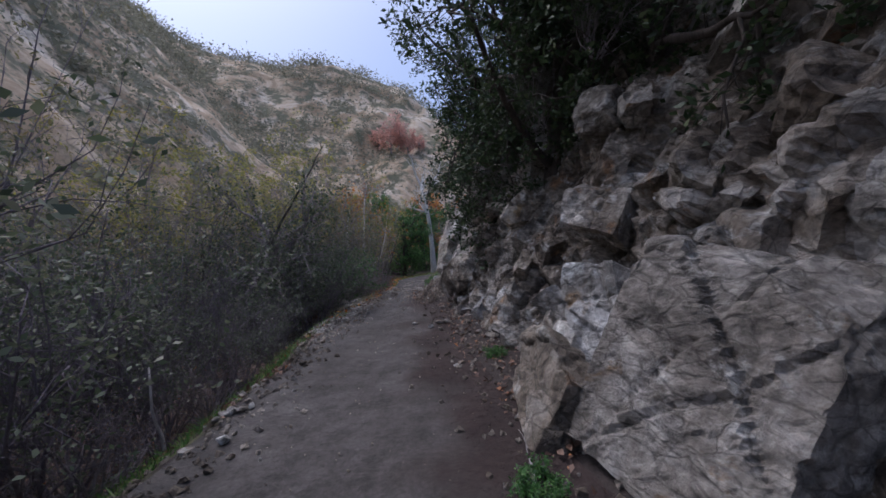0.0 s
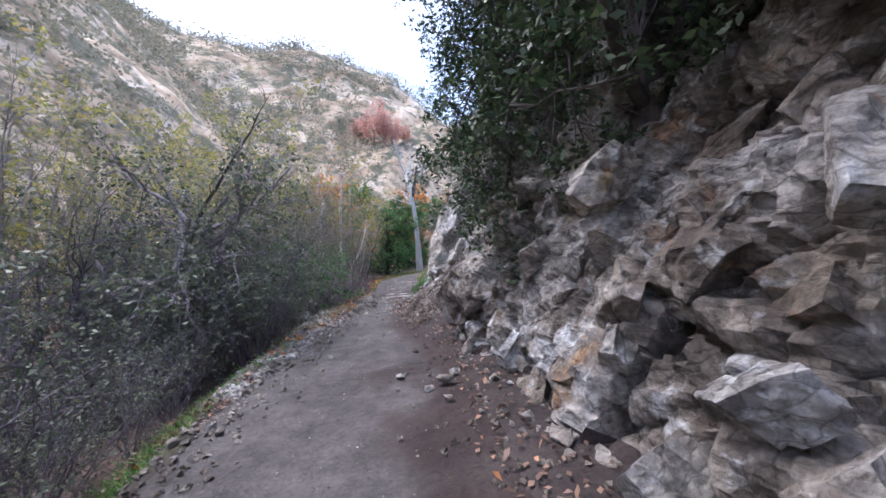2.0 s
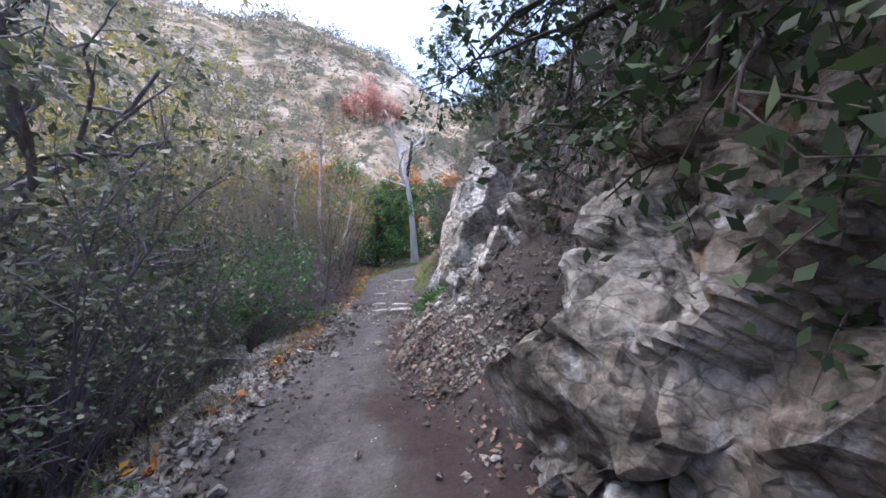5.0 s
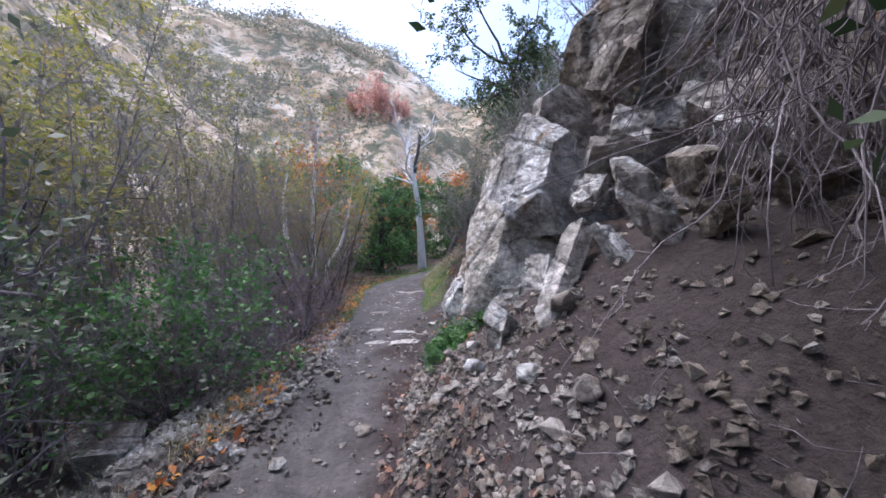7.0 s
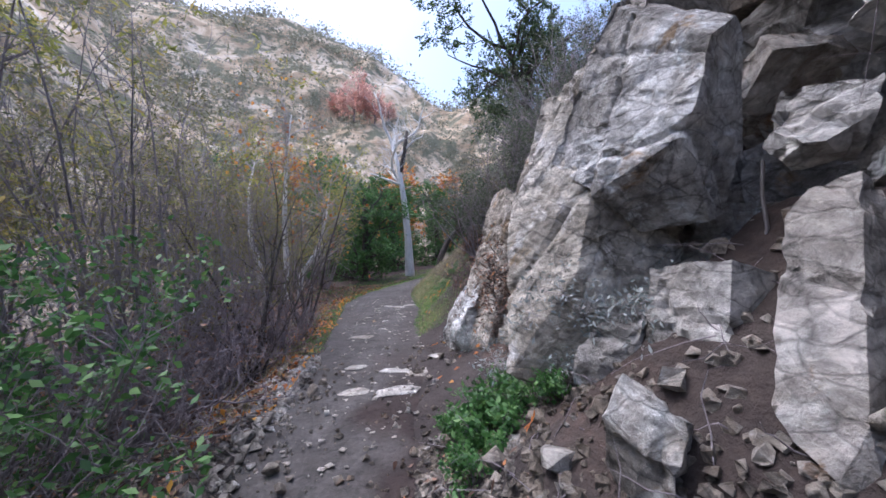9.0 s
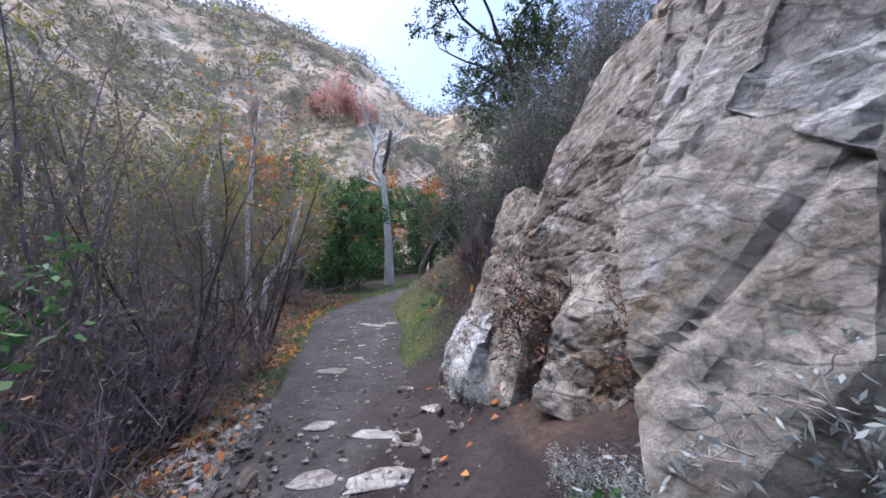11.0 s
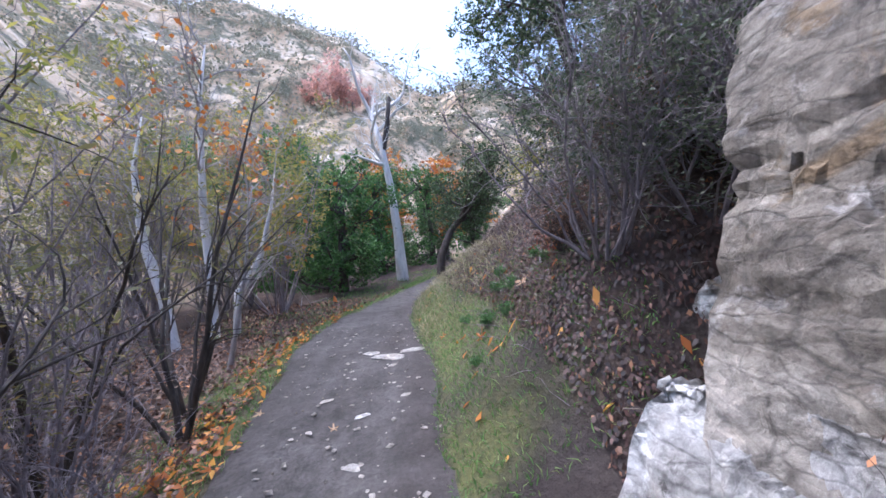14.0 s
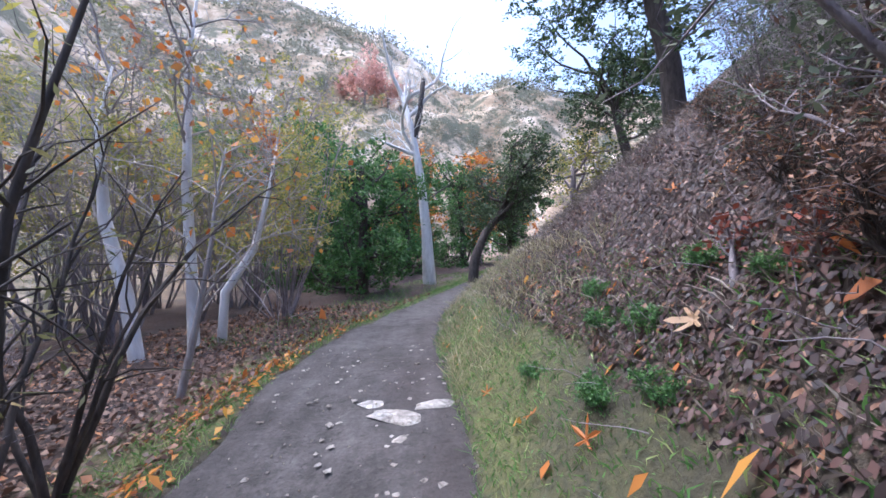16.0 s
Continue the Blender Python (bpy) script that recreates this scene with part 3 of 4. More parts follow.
# ---- stones, gravel ----
rng = np.random.default_rng(5)
cliff_rng = np.random.default_rng(77)
cgrid = np.array(cv).reshape(len(cliff_ys), CW, 3)
taken = []
for wanted, lo, hi in ((24, 0.62, 0.95), (130, 0.34, 0.6), (145, 0.18, 0.33)):
    made, tries = 0, 0
    while made < wanted and tries < 6000:
        tries += 1
        j = int(cliff_rng.integers(24, len(cliff_ys) - 26))
        i = int(cliff_rng.integers(3, 100))
        x, y, z = cgrid[j, i]
        size = float(cliff_rng.uniform(lo, hi))
        if z > 4.6 or (abs(y - 10.75) < 0.8 and size > 0.46 and z < 1.6) or any((y - b) ** 2 + (z - c) ** 2 < (0.42 * (size + t)) ** 2 for b, c, t in taken):
            continue
        taken.append((y, z, size))
        pale_one = (y > 11.6 and cliff_rng.random() < 0.85) or cliff_rng.random() < 0.3
        ob = new("rock", BLOCKS[int(cliff_rng.integers(9, 17) if pale_one else cliff_rng.integers(0, 9))])
        ob.parent = cliff
        dip = Vector((0.25 * cliff_rng.normal(), -0.8, 0.62 + 0.35 * cliff_rng.normal())).normalized()
        flat = Vector((-0.55 + 0.3 * cliff_rng.normal(), 0.35 + 0.3 * cliff_rng.normal(), 0.75)).normalized()
        side = flat.cross(dip).normalized()
        flat = dip.cross(side)
        turn = Matrix((dip, side, flat)).transposed().to_4x4()
        ob.matrix_basis = Matrix.Translation((x + size * 0.18, y, z)) @ turn @ Matrix.Diagonal((size, size, size, 1))
        made += 1


def boulder(x, y, z, sx, sy, sz, turn, seed, label, mat):
    """A large single rock: flat broken faces, knocked-off corners."""
    me = chiselled(seed, (sx * 1.1, sy * 1.1, sz * 1.08), 9, 0.07 if sz > 2 else 0.055, 0.3, 8 if sz > 1.9 else 4, 0.03)
    me.materials.append(mat)
    ob = new("boulder", me)
    ob.matrix_basis = pose(x, y, z, *turn)
    return tagged(ob, label, "boulder", group="boulders of the outcrop")


boulder(0.26, 12.75, 1.55, 0.48, 0.5, 2.0, (-8, 12, 10), 3, "tall white slab of rock leaning on the outcrop", M_CREAM)
boulder(0.72, 12.85, 2.2, 0.5, 0.45, 2.4, (0, 16, 4), 24, "long pale rock slab behind a dark crack", M_PALE)
boulder(0.5, 12.45, 2.15, 0.75, 0.95, 0.85, (18, 22, 20), 8, "dark-faced overhanging bulge of rock above a hollow", M_PALE)
boulder(0.16, 12.3, 0.98, 0.33, 0.34, 0.58, (5, 10, 30), 4, "pale upright boulder at the foot of the outcrop", M_PALE)
boulder(0.36, 11.95, 1.05, 0.3, 0.32, 0.58, (-5, 14, 10), 5, "pale squat boulder set in the soil slope", M_PALE)
boulder(1.3, 12.7, 3.5, 0.9, 0.8, 1.2, (20, 10, 50), 21, "jutting brown-grey block high on the outcrop", M_ROCK)
boulder(0.28, 11.45, 1.2, 0.13, 0.17, 0.95, (-8, 28, 20), 31, "narrow white rib of rock standing in the soil", M_PALE)
boulder(0.62, 11.25, 1.5, 0.10, 0.2, 0.62, (-10, -28, 5), 52, "tilted grey slab of broken strata", M_PALE)
boulder(0.75, 11.0, 1.75, 0.13, 0.2, 0.65, (-10, -34, 10), 33, "tilted grey slab of broken strata", M_PALE)
boulder(0.9, 10.75, 1.9, 0.14, 0.2, 0.6, (-14, -38, 0), 34, "tilted grey slab of broken strata", M_ROCK)
boulder(0.66, 11.8, 1.95, 0.2, 0.22, 0.28, (10, 25, 40), 35, "pale angular block lodged in the soil slope", M_PALE)
boulder(0.95, 11.65, 2.45, 0.24, 0.26, 0.34, (20, 15, 70), 36, "pale angular block lodged in the soil slope", M_PALE)
boulder(1.05, 12.05, 3.05, 0.3, 0.32, 0.36, (35, 15, 10), 37, "pale angular block lodged in the soil slope", M_ROCK)
boulder(-0.1, 11.7, 0.78, 0.26, 0.2, 0.3, (15, 25, 40), 38, "pale wedge of rock at the slope's foot", M_PALE)
boulder(-3.55, 11.9, -0.28, 0.55, 0.5, 0.45, (5, 10, 30), 39, "rounded brown boulder below the trail shoulder", M_ROCK)
boulder(0.42, 15.48, 0.95, 0.75, 0.95, 2.5, (-12, 34, 8), 9, "big white boulder with flat worn faces", M_CREAM)
boulder(0.05, 15.7, 0.42, 0.7, 0.9, 1.0, (-12, 20, 15), 11, "white boulder foot standing at the trail", M_PALE)
boulder(0.66, 14.3, 0.98, 0.85, 0.65, 1.1, (8, 18, 40), 10, "tan wedge-shaped boulder in the recess", M_TAN)
boulder(1.4, 14.8, 2.2, 1.5, 1.4, 3.6, (-10, 18, 15), 12, "tall cream-coloured rock face with long cracks", M_CREAM)
boulder(1.72, 2.0, 0.6, 0.7, 0.75, 1.4, (6, 24, 12), 13, "pale blue-grey slab split by dark cracks", M_PALE)
boulder(1.35, 2.75, 0.6, 0.5, 0.45, 0.8, (-10, 25, 30), 14, "blue-grey block split by dark cracks", M_PALE)
boulder(0.95, 3.0, 0.35, 0.4, 0.4, 0.75, (8, 24, 5), 16, "upright pale slab of rock by the trail", M_PALE)
boulder(1.05, 2.35, 0.08, 0.45, 0.45, 0.4, (0, 12, 60), 17, "pale low rock half buried in soil", M_PALE)
boulder(1.72, 4.0, 1.7, 0.38, 0.5, 0.5, (12, 30, 40), 18, "grey block jutting from the cliff", M_ROCK)
boulder(1.95, 4.45, 2.95, 0.5, 0.45, 0.6, (15, 20, 30), 41, "pale peaked block high on the cliff", M_PALE)
boulder(2.1, 4.0, 2.9, 0.4, 0.4, 0.5, (-10, 25, 60), 42, "grey peaked block high on the cliff", M_PALE)
boulder(1.15, 5.7, 1.95, 0.35, 0.4, 0.6, (10, 38, 15), 43, "pointed tan block tilted out of the cliff", M_TAN)
boulder(0.72, 2.7, 0.25, 0.5, 0.8, 0.7, (10, 20, 0), 15, "sharp grey boulder jutting into the trail", M_ROCK)

# loose stones by the trail, each on its own
for k in range(110):
    y = rng.uniform(2.5, 15.5)
    if rng.random() < 0.72:
        x = float(trail_left(y)) + abs(rng.normal() * 0.22) * (1 if rng.random() < 0.6 else -1)
        who = "stones along the outer edge of the trail"
        size = rng.uniform(0.05, 0.13) * (1.6 if 9.5 < y < 15 and rng.random() < 0.4 else 1)
    else:
        x = float(trail_right(y)) + rng.uniform(-0.35, 0.5)
        who = "stones at the foot of the cliff"
        size = rng.uniform(0.05, 0.16)
    me = STONES[int(rng.integers(0, len(STONES)))]
    ob = place(me, "stone", x, y, land(x, y) + size * 0.22, size, rng)
    tagged(ob, "pale angular stone lying on the dirt" if me.materials[0] == M_PALE else "brown-grey angular stone lying on the dirt", "stone", group=who)
for x, y, s in ((-0.14, 6.46, 0.24), (-0.30, 6.30, 0.12), (-0.61, 6.72, 0.13), (-0.02, 6.75, 0.16), (-0.1, 10.9, 0.18), (-0.35, 11.5, 0.2), (0.1, 10.5, 0.22), (-0.5, 12.3, 0.16), (-0.3, 12.0, 0.2), (0.25, 11.2, 0.25)):
    tagged(place(STONES[int(rng.integers(0, 11))], "stone", x, y, land(x, y) + s * 0.25, s, rng), "broken rock fallen from the cliff", "stone", group="stones at the foot of the cliff")

# flat pale slabs worn into the trail
SLABS = [boulder_mesh(80 + k, M_CHIP, 0.25, 1.3) for k in range(5)]
for x, y, s in ((-1.08, 14.36, 0.42), (-1.5, 14.45, 0.36), (-0.8, 14.9, 0.40), (-1.1, 15.0, 0.38), (-0.55, 15.3, 0.30), (-1.64, 15.3, 0.28), (-1.78, 16.85, 0.40), (-1.45, 17.4, 0.18), (-1.3, 19.75, 0.42), (-1.0, 19.95, 0.30), (-1.55, 20.05, 0.25), (-1.2, 19.4, 0.2), (-0.83, 16.05, 0.15), (-1.5, 18.2, 0.14), (-1.9, 18.6, 0.12), (-1.1, 18.5, 0.12)):
    ob = new("stone_slab", SLABS[int(rng.integers(0, 5))])
    ob.matrix_basis = pose(x, y, land(x, y) - 0.004 - 0.006 * s, 0, 0, rng.uniform(-30, 30)) @ Matrix.Diagonal((s * 1.15, s * 0.75, s * 0.4, 1))
    tagged(ob, "flat pale stone worn into the trail surface", "stone", group="slabs set in the trail")


def strewn_stones(name, label, spots, sizes, mat, seed, flat=1.0):
    """One mesh of many small angular stones."""
    r = np.random.default_rng(seed)
    cube = np.array([(-1, -1, -0.6), (1, -0.8, -0.6), (0.9, 1, -0.6), (-0.8, 0.9, -0.6), (-0.6, -0.7, 0.6), (0.6, -0.5, 0.7), (0.5, 0.7, 0.5), (-0.7, 0.5, 0.7)]) * 0.5
    side = [(0, 3, 2, 1), (4, 5, 6, 7), (0, 1, 5, 4), (1, 2, 6, 5), (2, 3, 7, 6), (3, 0, 4, 7)]
    verts, faces = [], []
    for (x, y), s in zip(spots, sizes):
        q = np.array(Euler(r.uniform(-0.7, 0.7, 3) + np.array([0, 0, r.uniform(0, 6)])).to_matrix())
        c = (cube + r.normal(size=(8, 3)) * 0.13) @ q.T * s
        c[:, 2] *= flat
        base = len(verts)
        verts += list(c + np.array([x, y, land(x, y) + 0.18 * s]))
        faces += [tuple(base + i for i in f) for f in side]
    return tagged(new(name, mesh_from(name, verts, faces, mat)), label, "gravel", kind="stuff")


def gravel_spots(k, lo, hi, offset, spread, edge):
    yy = rng.uniform(lo, hi, k)
    return [(float(edge(y)) + offset + rng.normal() * spread, y) for y in yy]


sp = gravel_spots(1500, 0.5, 15.5, 0.05, 0.24, trail_left)
strewn_stones("gravel", "grey gravel along the outer edge of the trail", sp, rng.uniform(0.012, 0.055, len(sp)), M_ROCK, 1)
sp = [(float(trail_left(y)) + 0.12 - rng.random() * (float(shoulder(y)) + 0.35), y) for y in rng.uniform(6.5, 15.8, 2600)]
strewn_stones("gravel", "broken pale rubble on the trail shoulder", sp, rng.uniform(0.03, 0.10, len(sp)), M_PALE, 2)
sp = gravel_spots(700, 1, 16, 0.0, 0.3, trail_right) + [(float(trail_right(y)) + abs(rng.normal()) * 0.7, y) for y in rng.uniform(9.6, 13.2, 2600)]
strewn_stones("gravel", "dark stony rubble below the cliff", sp, rng.uniform(0.012, 0.06, len(sp)), M_ROCK, 3)
sp = [(rng.uniform(float(trail_left(y)) + 0.2, float(trail_right(y))), y) for y in rng.uniform(13, 22, 260)]
strewn_stones("gravel", "pale flat chips pressed into the trail", sp, rng.uniform(0.012, 0.055, len(sp)), M_CHIP, 6, 0.3)
sp = [(float(trail_right(y)) + rng.uniform(0.0, 1.9), y) for y in rng.uniform(9.7, 12.6, 80)]
strewn_stones("gravel", "pale broken stones lodged in the soil slope", sp, rng.uniform(0.03, 0.12, len(sp)), M_ROCK, 7)
sp = [(rng.uniform(float(trail_left(y)), float(trail_right(y))), y) for y in rng.uniform(0.5, 22, 800)]
strewn_stones("gravel", "small pebbles scattered over the dirt trail", sp, rng.uniform(0.006, 0.019, len(sp)), M_ROCK, 4)


# ---- plants ----
def plant(name, category, label, wood, wood_mat, foliage=(), group="", stem_name="woody_frame"):
    """An upright plant at the origin: its wood and its leaves as parts."""
    thing = tagged(new(name), label, category, group)
    if wood:
        part(stem_name, tubes(wood, wood_mat), thing)
    for leaf_name, v, mat in foliage:
        part(leaf_name, quads(leaf_name, v, mat), thing)
    return thing


def shrub_parts(seed, height, spread, stems, twigs_each, leaves_each, size, slim, bend=0.16, lift=0.05, r0=0.018, droop=0.0, twig_len=0.28, spray=0.8):
    r = np.random.default_rng(seed)
    main = []
    for _ in range(stems):
        a = r.uniform(0, 2 * math.pi)
        d = (math.cos(a) * spread * r.uniform(0.2, 1), math.sin(a) * spread * r.uniform(0.2, 1), 1)
        main.append(limb(r, (0.12 * math.cos(a), 0.12 * math.sin(a), -0.1), d, height * r.uniform(0.65, 1.1), r0 * r.uniform(0.6, 1.2), 0.003, bend, 8, lift))
    side = [t for m in main for t in twigs(r, m, twigs_each, height * twig_len, 0.006, spray)]
    fine = [t for s in side for t in twigs(r, s, 2, height * twig_len * 0.45, 0.003, 0.9, segs=3)]
    leaf = leaves_at(r, along(r, side + fine, leaves_each, 0.03), size, slim, droop)
    return main + side + fine, leaf


def put(thing, x, y, scale=1.0, turn=0.0, sink=0.0, lean=0.0):
    thing.matrix_basis = pose(x, y, land(x, y) - sink, lean, 0, turn) @ Matrix.Diagonal((scale, scale, scale, 1))
    return thing


def copies(thing, spots, r, tall=(0.8, 1.2)):
    for x, y, *s in spots:
        k = (s[0] if s else 1.0) * r.uniform(*tall)
        copy_thing(thing, pose(x, y, land(x, y), 0, 0, r.uniform(0, 360)) @ Matrix.Diagonal((k, k, k * r.uniform(0.9, 1.1), 1)))


prng = np.random.default_rng(21)
# grey-green shrubs below the outer edge of the trail
G_SHRUB = "shrubs below the trail"
w, lf = shrub_parts(1, 2.5, 0.75, 15, 10, 10, 0.045, 0.5)
a1 = put(plant("shrub", "shrub", "grey-green leafy shrub with tangled grey branches", w, M_THICKET, [("foliage", lf, M_SHRUB)], G_SHRUB), -3.05, 2.3)
w, lf = shrub_parts(2, 2.4, 0.9, 14, 10, 8, 0.042, 0.5)
a2 = put(plant("shrub", "shrub", "sparse grey shrub with small dull leaves", w, M_THICKET, [("foliage", lf, M_SHRUB)], G_SHRUB), -3.5, 4.1)
w, lf = shrub_parts(3, 2.6, 0.65, 15, 10, 3, 0.05, 0.45)
a3 = put(plant("shrub", "shrub", "mostly bare purple-grey thicket shrub", w, M_THICKET, [("foliage", lf, M_SHRUB)], G_SHRUB), -4.9, 3.2)
copies(a1, [(-4.3, 1.0, 1.2), (-5.2, 5.6, 1.3), (-4.4, 4.6, 1.25), (-6.0, 3.0, 1.4), (-3.25, 8.9, 0.85), (-4.7, 9.9), (-2.9, 0.6, .9), (-3.0, 5.3, 0.5), (-6.5, 4.5)], prng)
copies(a2, [(-5.9, 8.0, 1.3), (-5.6, 9.2, 1.4), (-4.0, 10.4, 1.25), (-6.3, 1.8), (-3.3, 10.2, 0.7), (-7.2, 6.6), (-5.0, 11.2, 1.3)], prng)
copies(a3, [(-3.0, 2.2, 0.6), (-3.6, 1.8, 0.8), (-2.95, 3.7, 0.5), (-3.35, 4.3, 0.6), (-3.15, 6.4, 0.45), (-3.5, 5.7, 0.6), (-3.5, 7.4, 0.5), (-3.4, 3.2, 0.8), (-5.8, 6.9), (-4.2, 8.5, 0.8), (-6.9, 9.6, 1.1), (-3.0, 4.9, 0.55), (-4.0, 0.0), (-7.8, 3.8, 1.2), (-5.7, 10.2, 1.1), (-3.0, 1.4, 0.7)], prng)


def tree_parts(seed, trunk_pts, limbs, limb_len, twig_n, twig_len, leaf_n, size, slim=0.55, start=0.35, lift=0.05, spray=0.9, limb_r=0.5):
    """Trunk along given (point, radius) stations, limbs, twigs and leaves."""
    r = np.random.default_rng(seed)
    trunk = [(np.array(p, float), q) for p, q in trunk_pts]
    top = trunk[-1][1]
    first = twigs(r, trunk, limbs, limb_len, max(top, trunk[0][1] * limb_r * 0.6), spray, start, 0.22, 6, lift)
    second = [t for b in first for t in twigs(r, b, 5, limb_len * 0.5, 0.02, 0.9, 0.2, 0.3, 5, lift)]
    third = [t for b in second for t in twigs(r, b, twig_n, twig_len, 0.007, 0.9, 0.2, 0.3, 3, lift)]
    leaf = leaves_at(r, along(r, third, leaf_n, 0.06), size, slim) if leaf_n else None
    return [trunk], first + second + third, leaf


def tree(name, label, category, parts, bark, twig_mat, leaf_mat, extra=None, group=""):
    thing = tagged(new(name), label, category, group)
    trunk, boughs, leaf = parts
    part("trunk", tubes(trunk, bark, "trunk", 9), thing)
    part("limb_frame", tubes(boughs, twig_mat, "limb_frame"), thing)
    if leaf is not None:
        part("crown", quads("crown", leaf, leaf_mat), thing)
    if extra is not None:
        part("orange_foliage", quads("orange_foliage", extra[0], extra[1]), thing)
    return thing


# twisted small tree on the bank, with a dead snag above its crown
t = tree_parts(31, [((0, 0, -0.2), 0.13), ((0.05, 0, 0.5), 0.11), ((-0.05, 0.1, 1.0), 0.09), ((0.15, 0.1, 1.6), 0.06), ((0.3, 0.1, 2.3), 0.03)], 13, 1.6, 7, 0.4, 13, 0.062, 0.55, 0.3, 0.03)
tr1 = put(tree("small_tree", "twisted dark-barked small tree with grey-green leaves", "tree", t, M_BARK, M_STEM, M_SHRUB), -4.9, 9.2, 1.35)
r9 = np.random.default_rng(90)
snag = limb(r9, (0.3, 0.1, 2.0), (0.25, 0, 1), 2.2, 0.03, 0.006, 0.10, 8)
part("dead_limb", tubes([snag] + twigs(r9, snag, 7, 0.5, 0.01, 0.6), M_BARK, "dead_limb"), tr1, "bare dead limb above the crown")
w = limb(r9, (0, 0, 0), (0.15, 0.1, 1), 4.4, 0.06, 0.008, 0.12, 10)
dead = plant("dead_tree", "tree", "bare dead snag standing in the thicket", [w] + twigs(r9, w, 12, 1.0, 0.02, 0.6, 0.35), M_BARK, stem_name="trunk")
put(dead, -7.3, 11.6)
copies(dead, [(-5.2, 12.8, 0.8), (-6.0, 9.0, 0.75)], prng)

# green shrub and dead brush beside the trail
w, lf = shrub_parts(5, 1.9, 0.8, 14, 9, 8, 0.06, 0.5)
g1 = put(plant("green_shrub", "shrub", "bright green leafy shrub at the trail's edge", w, M_STEM, [("foliage", lf, M_FRESH)], "green shrubs"), -3.45, 12.9, 1.15)
copies(g1, [(-4.2, 12.6, 0.8), (-4.8, 14.0, 0.7)], prng)
w, lf = shrub_parts(6, 1.7, 1.1, 26, 9, 1, 0.04, 0.4, bend=0.22)
d1 = put(plant("dead_brush", "shrub", "tangle of dead purple-grey brush", w, M_STEM, [("dry_foliage", lf, M_BROWN)], "dead brush"), -3.65, 13.9)
copies(d1, [(-3.35, 14.9, 0.8), (-3.6, 12.8, 0.9), (-3.7, 14.4, 1.1), (-3.55, 15.9, 0.8), (-3.0, 0.9, 0.7), (-2.6, 2.6, 0.5), (-2.75, 4.2, 0.45), (-3.1, 17.2, 0.7), (-4.2, 16.5, 1.0), (-4.4, 18.4, 1.0), (-5.6, 19.6, 1.1)], prng)

# willow thicket
G_WIL = "willow thicket beside the trail"
w, lf = shrub_parts(7, 5.2, 0.38, 13, 11, 5, 0.085, 0.22, bend=0.10, r0=0.024, droop=0.3, twig_len=0.16, spray=0.6)
w1 = put(plant("willow", "willow", "tall thin-stemmed willow with sparse olive leaves", w, M_STEM, [("foliage", lf, M_OLIVE)], G_WIL), -4.1, 15.2)
w, lf = shrub_parts(8, 4.8, 0.45, 15, 11, 6, 0.08, 0.22, bend=0.10, r0=0.022, droop=0.3, twig_len=0.17, spray=0.6)
w2 = put(plant("willow", "willow", "nearly bare tan-twigged willow", w, M_STEM, [("foliage", lf, M_OLIVE)], G_WIL), -5.2, 14.0)
w, lf = shrub_parts(9, 5.0, 0.5, 13, 12, 13, 0.10, 0.28, bend=0.11, r0=0.024, droop=0.3, twig_len=0.18, spray=0.7)
w3 = put(plant("willow", "willow", "willow with yellow-green autumn leaves", w, M_STEM, [("foliage", lf, M_WILLOW)], G_WIL), -4.6, 25.6, 1.15)
copies(w1, [(-6.8, 8.5, 1.05), (-7.5, 10.5, 1.1), (-8.3, 12.5, 1.1), (-6.3, 12.0, 0.95), (-9.0, 9.0, 1.2), (-9.5, 6.0, 1.2), (-7.6, 5.2, 1.1), (-10.0, 14.0, 1.2), (-8.4, 3.0, 1.2), (-5.6, 13.4, 0.9), (-3.7, 16.2, 0.85), (-5.6, 16.4), (-6.2, 17.0, 0.9), (-6.8, 15.0), (-3.9, 14.8, 0.7), (-4.9, 12.6, 0.8)], prng)
copies(w2, [(-6.4, 12.6), (-7.6, 14.2), (-6.6, 17.5), (-8.2, 16.5), (-8.0, 11.5), (-7.9, 19.5), (-6.2, 20.5), (-9.5, 13.5), (-9.3, 18.2), (-9.0, 9.0), (-10.5, 11), (-8.6, 7), (-10.2, 6), (-11, 15), (-11, 20), (-9.8, 3.5), (-8.5, 1), (-6.6, 23.5, 0.9), (-6.5, 25.5, 0.8), (-7.6, 24.2), (-8.5, 26.5), (-6.2, 27.5, 0.8), (-9.0, 22.0), (-7.4, 30.0), (-5.4, 28.0, 0.7), (-3.9, 16.4, 0.8), (-3.4, 17.3, 0.7), (-8.5, 24.5), (-10, 23), (-7.5, 28), (-10, 28)], prng, (0.8, 1.15))
copies(w3, [(-6.6, 27.2, 1.1), (-7.2, 13.0, 1.05), (-8.8, 11.0, 1.1), (-7.0, 16.5), (-8.4, 24.0), (-8.8, 27.5)], prng)

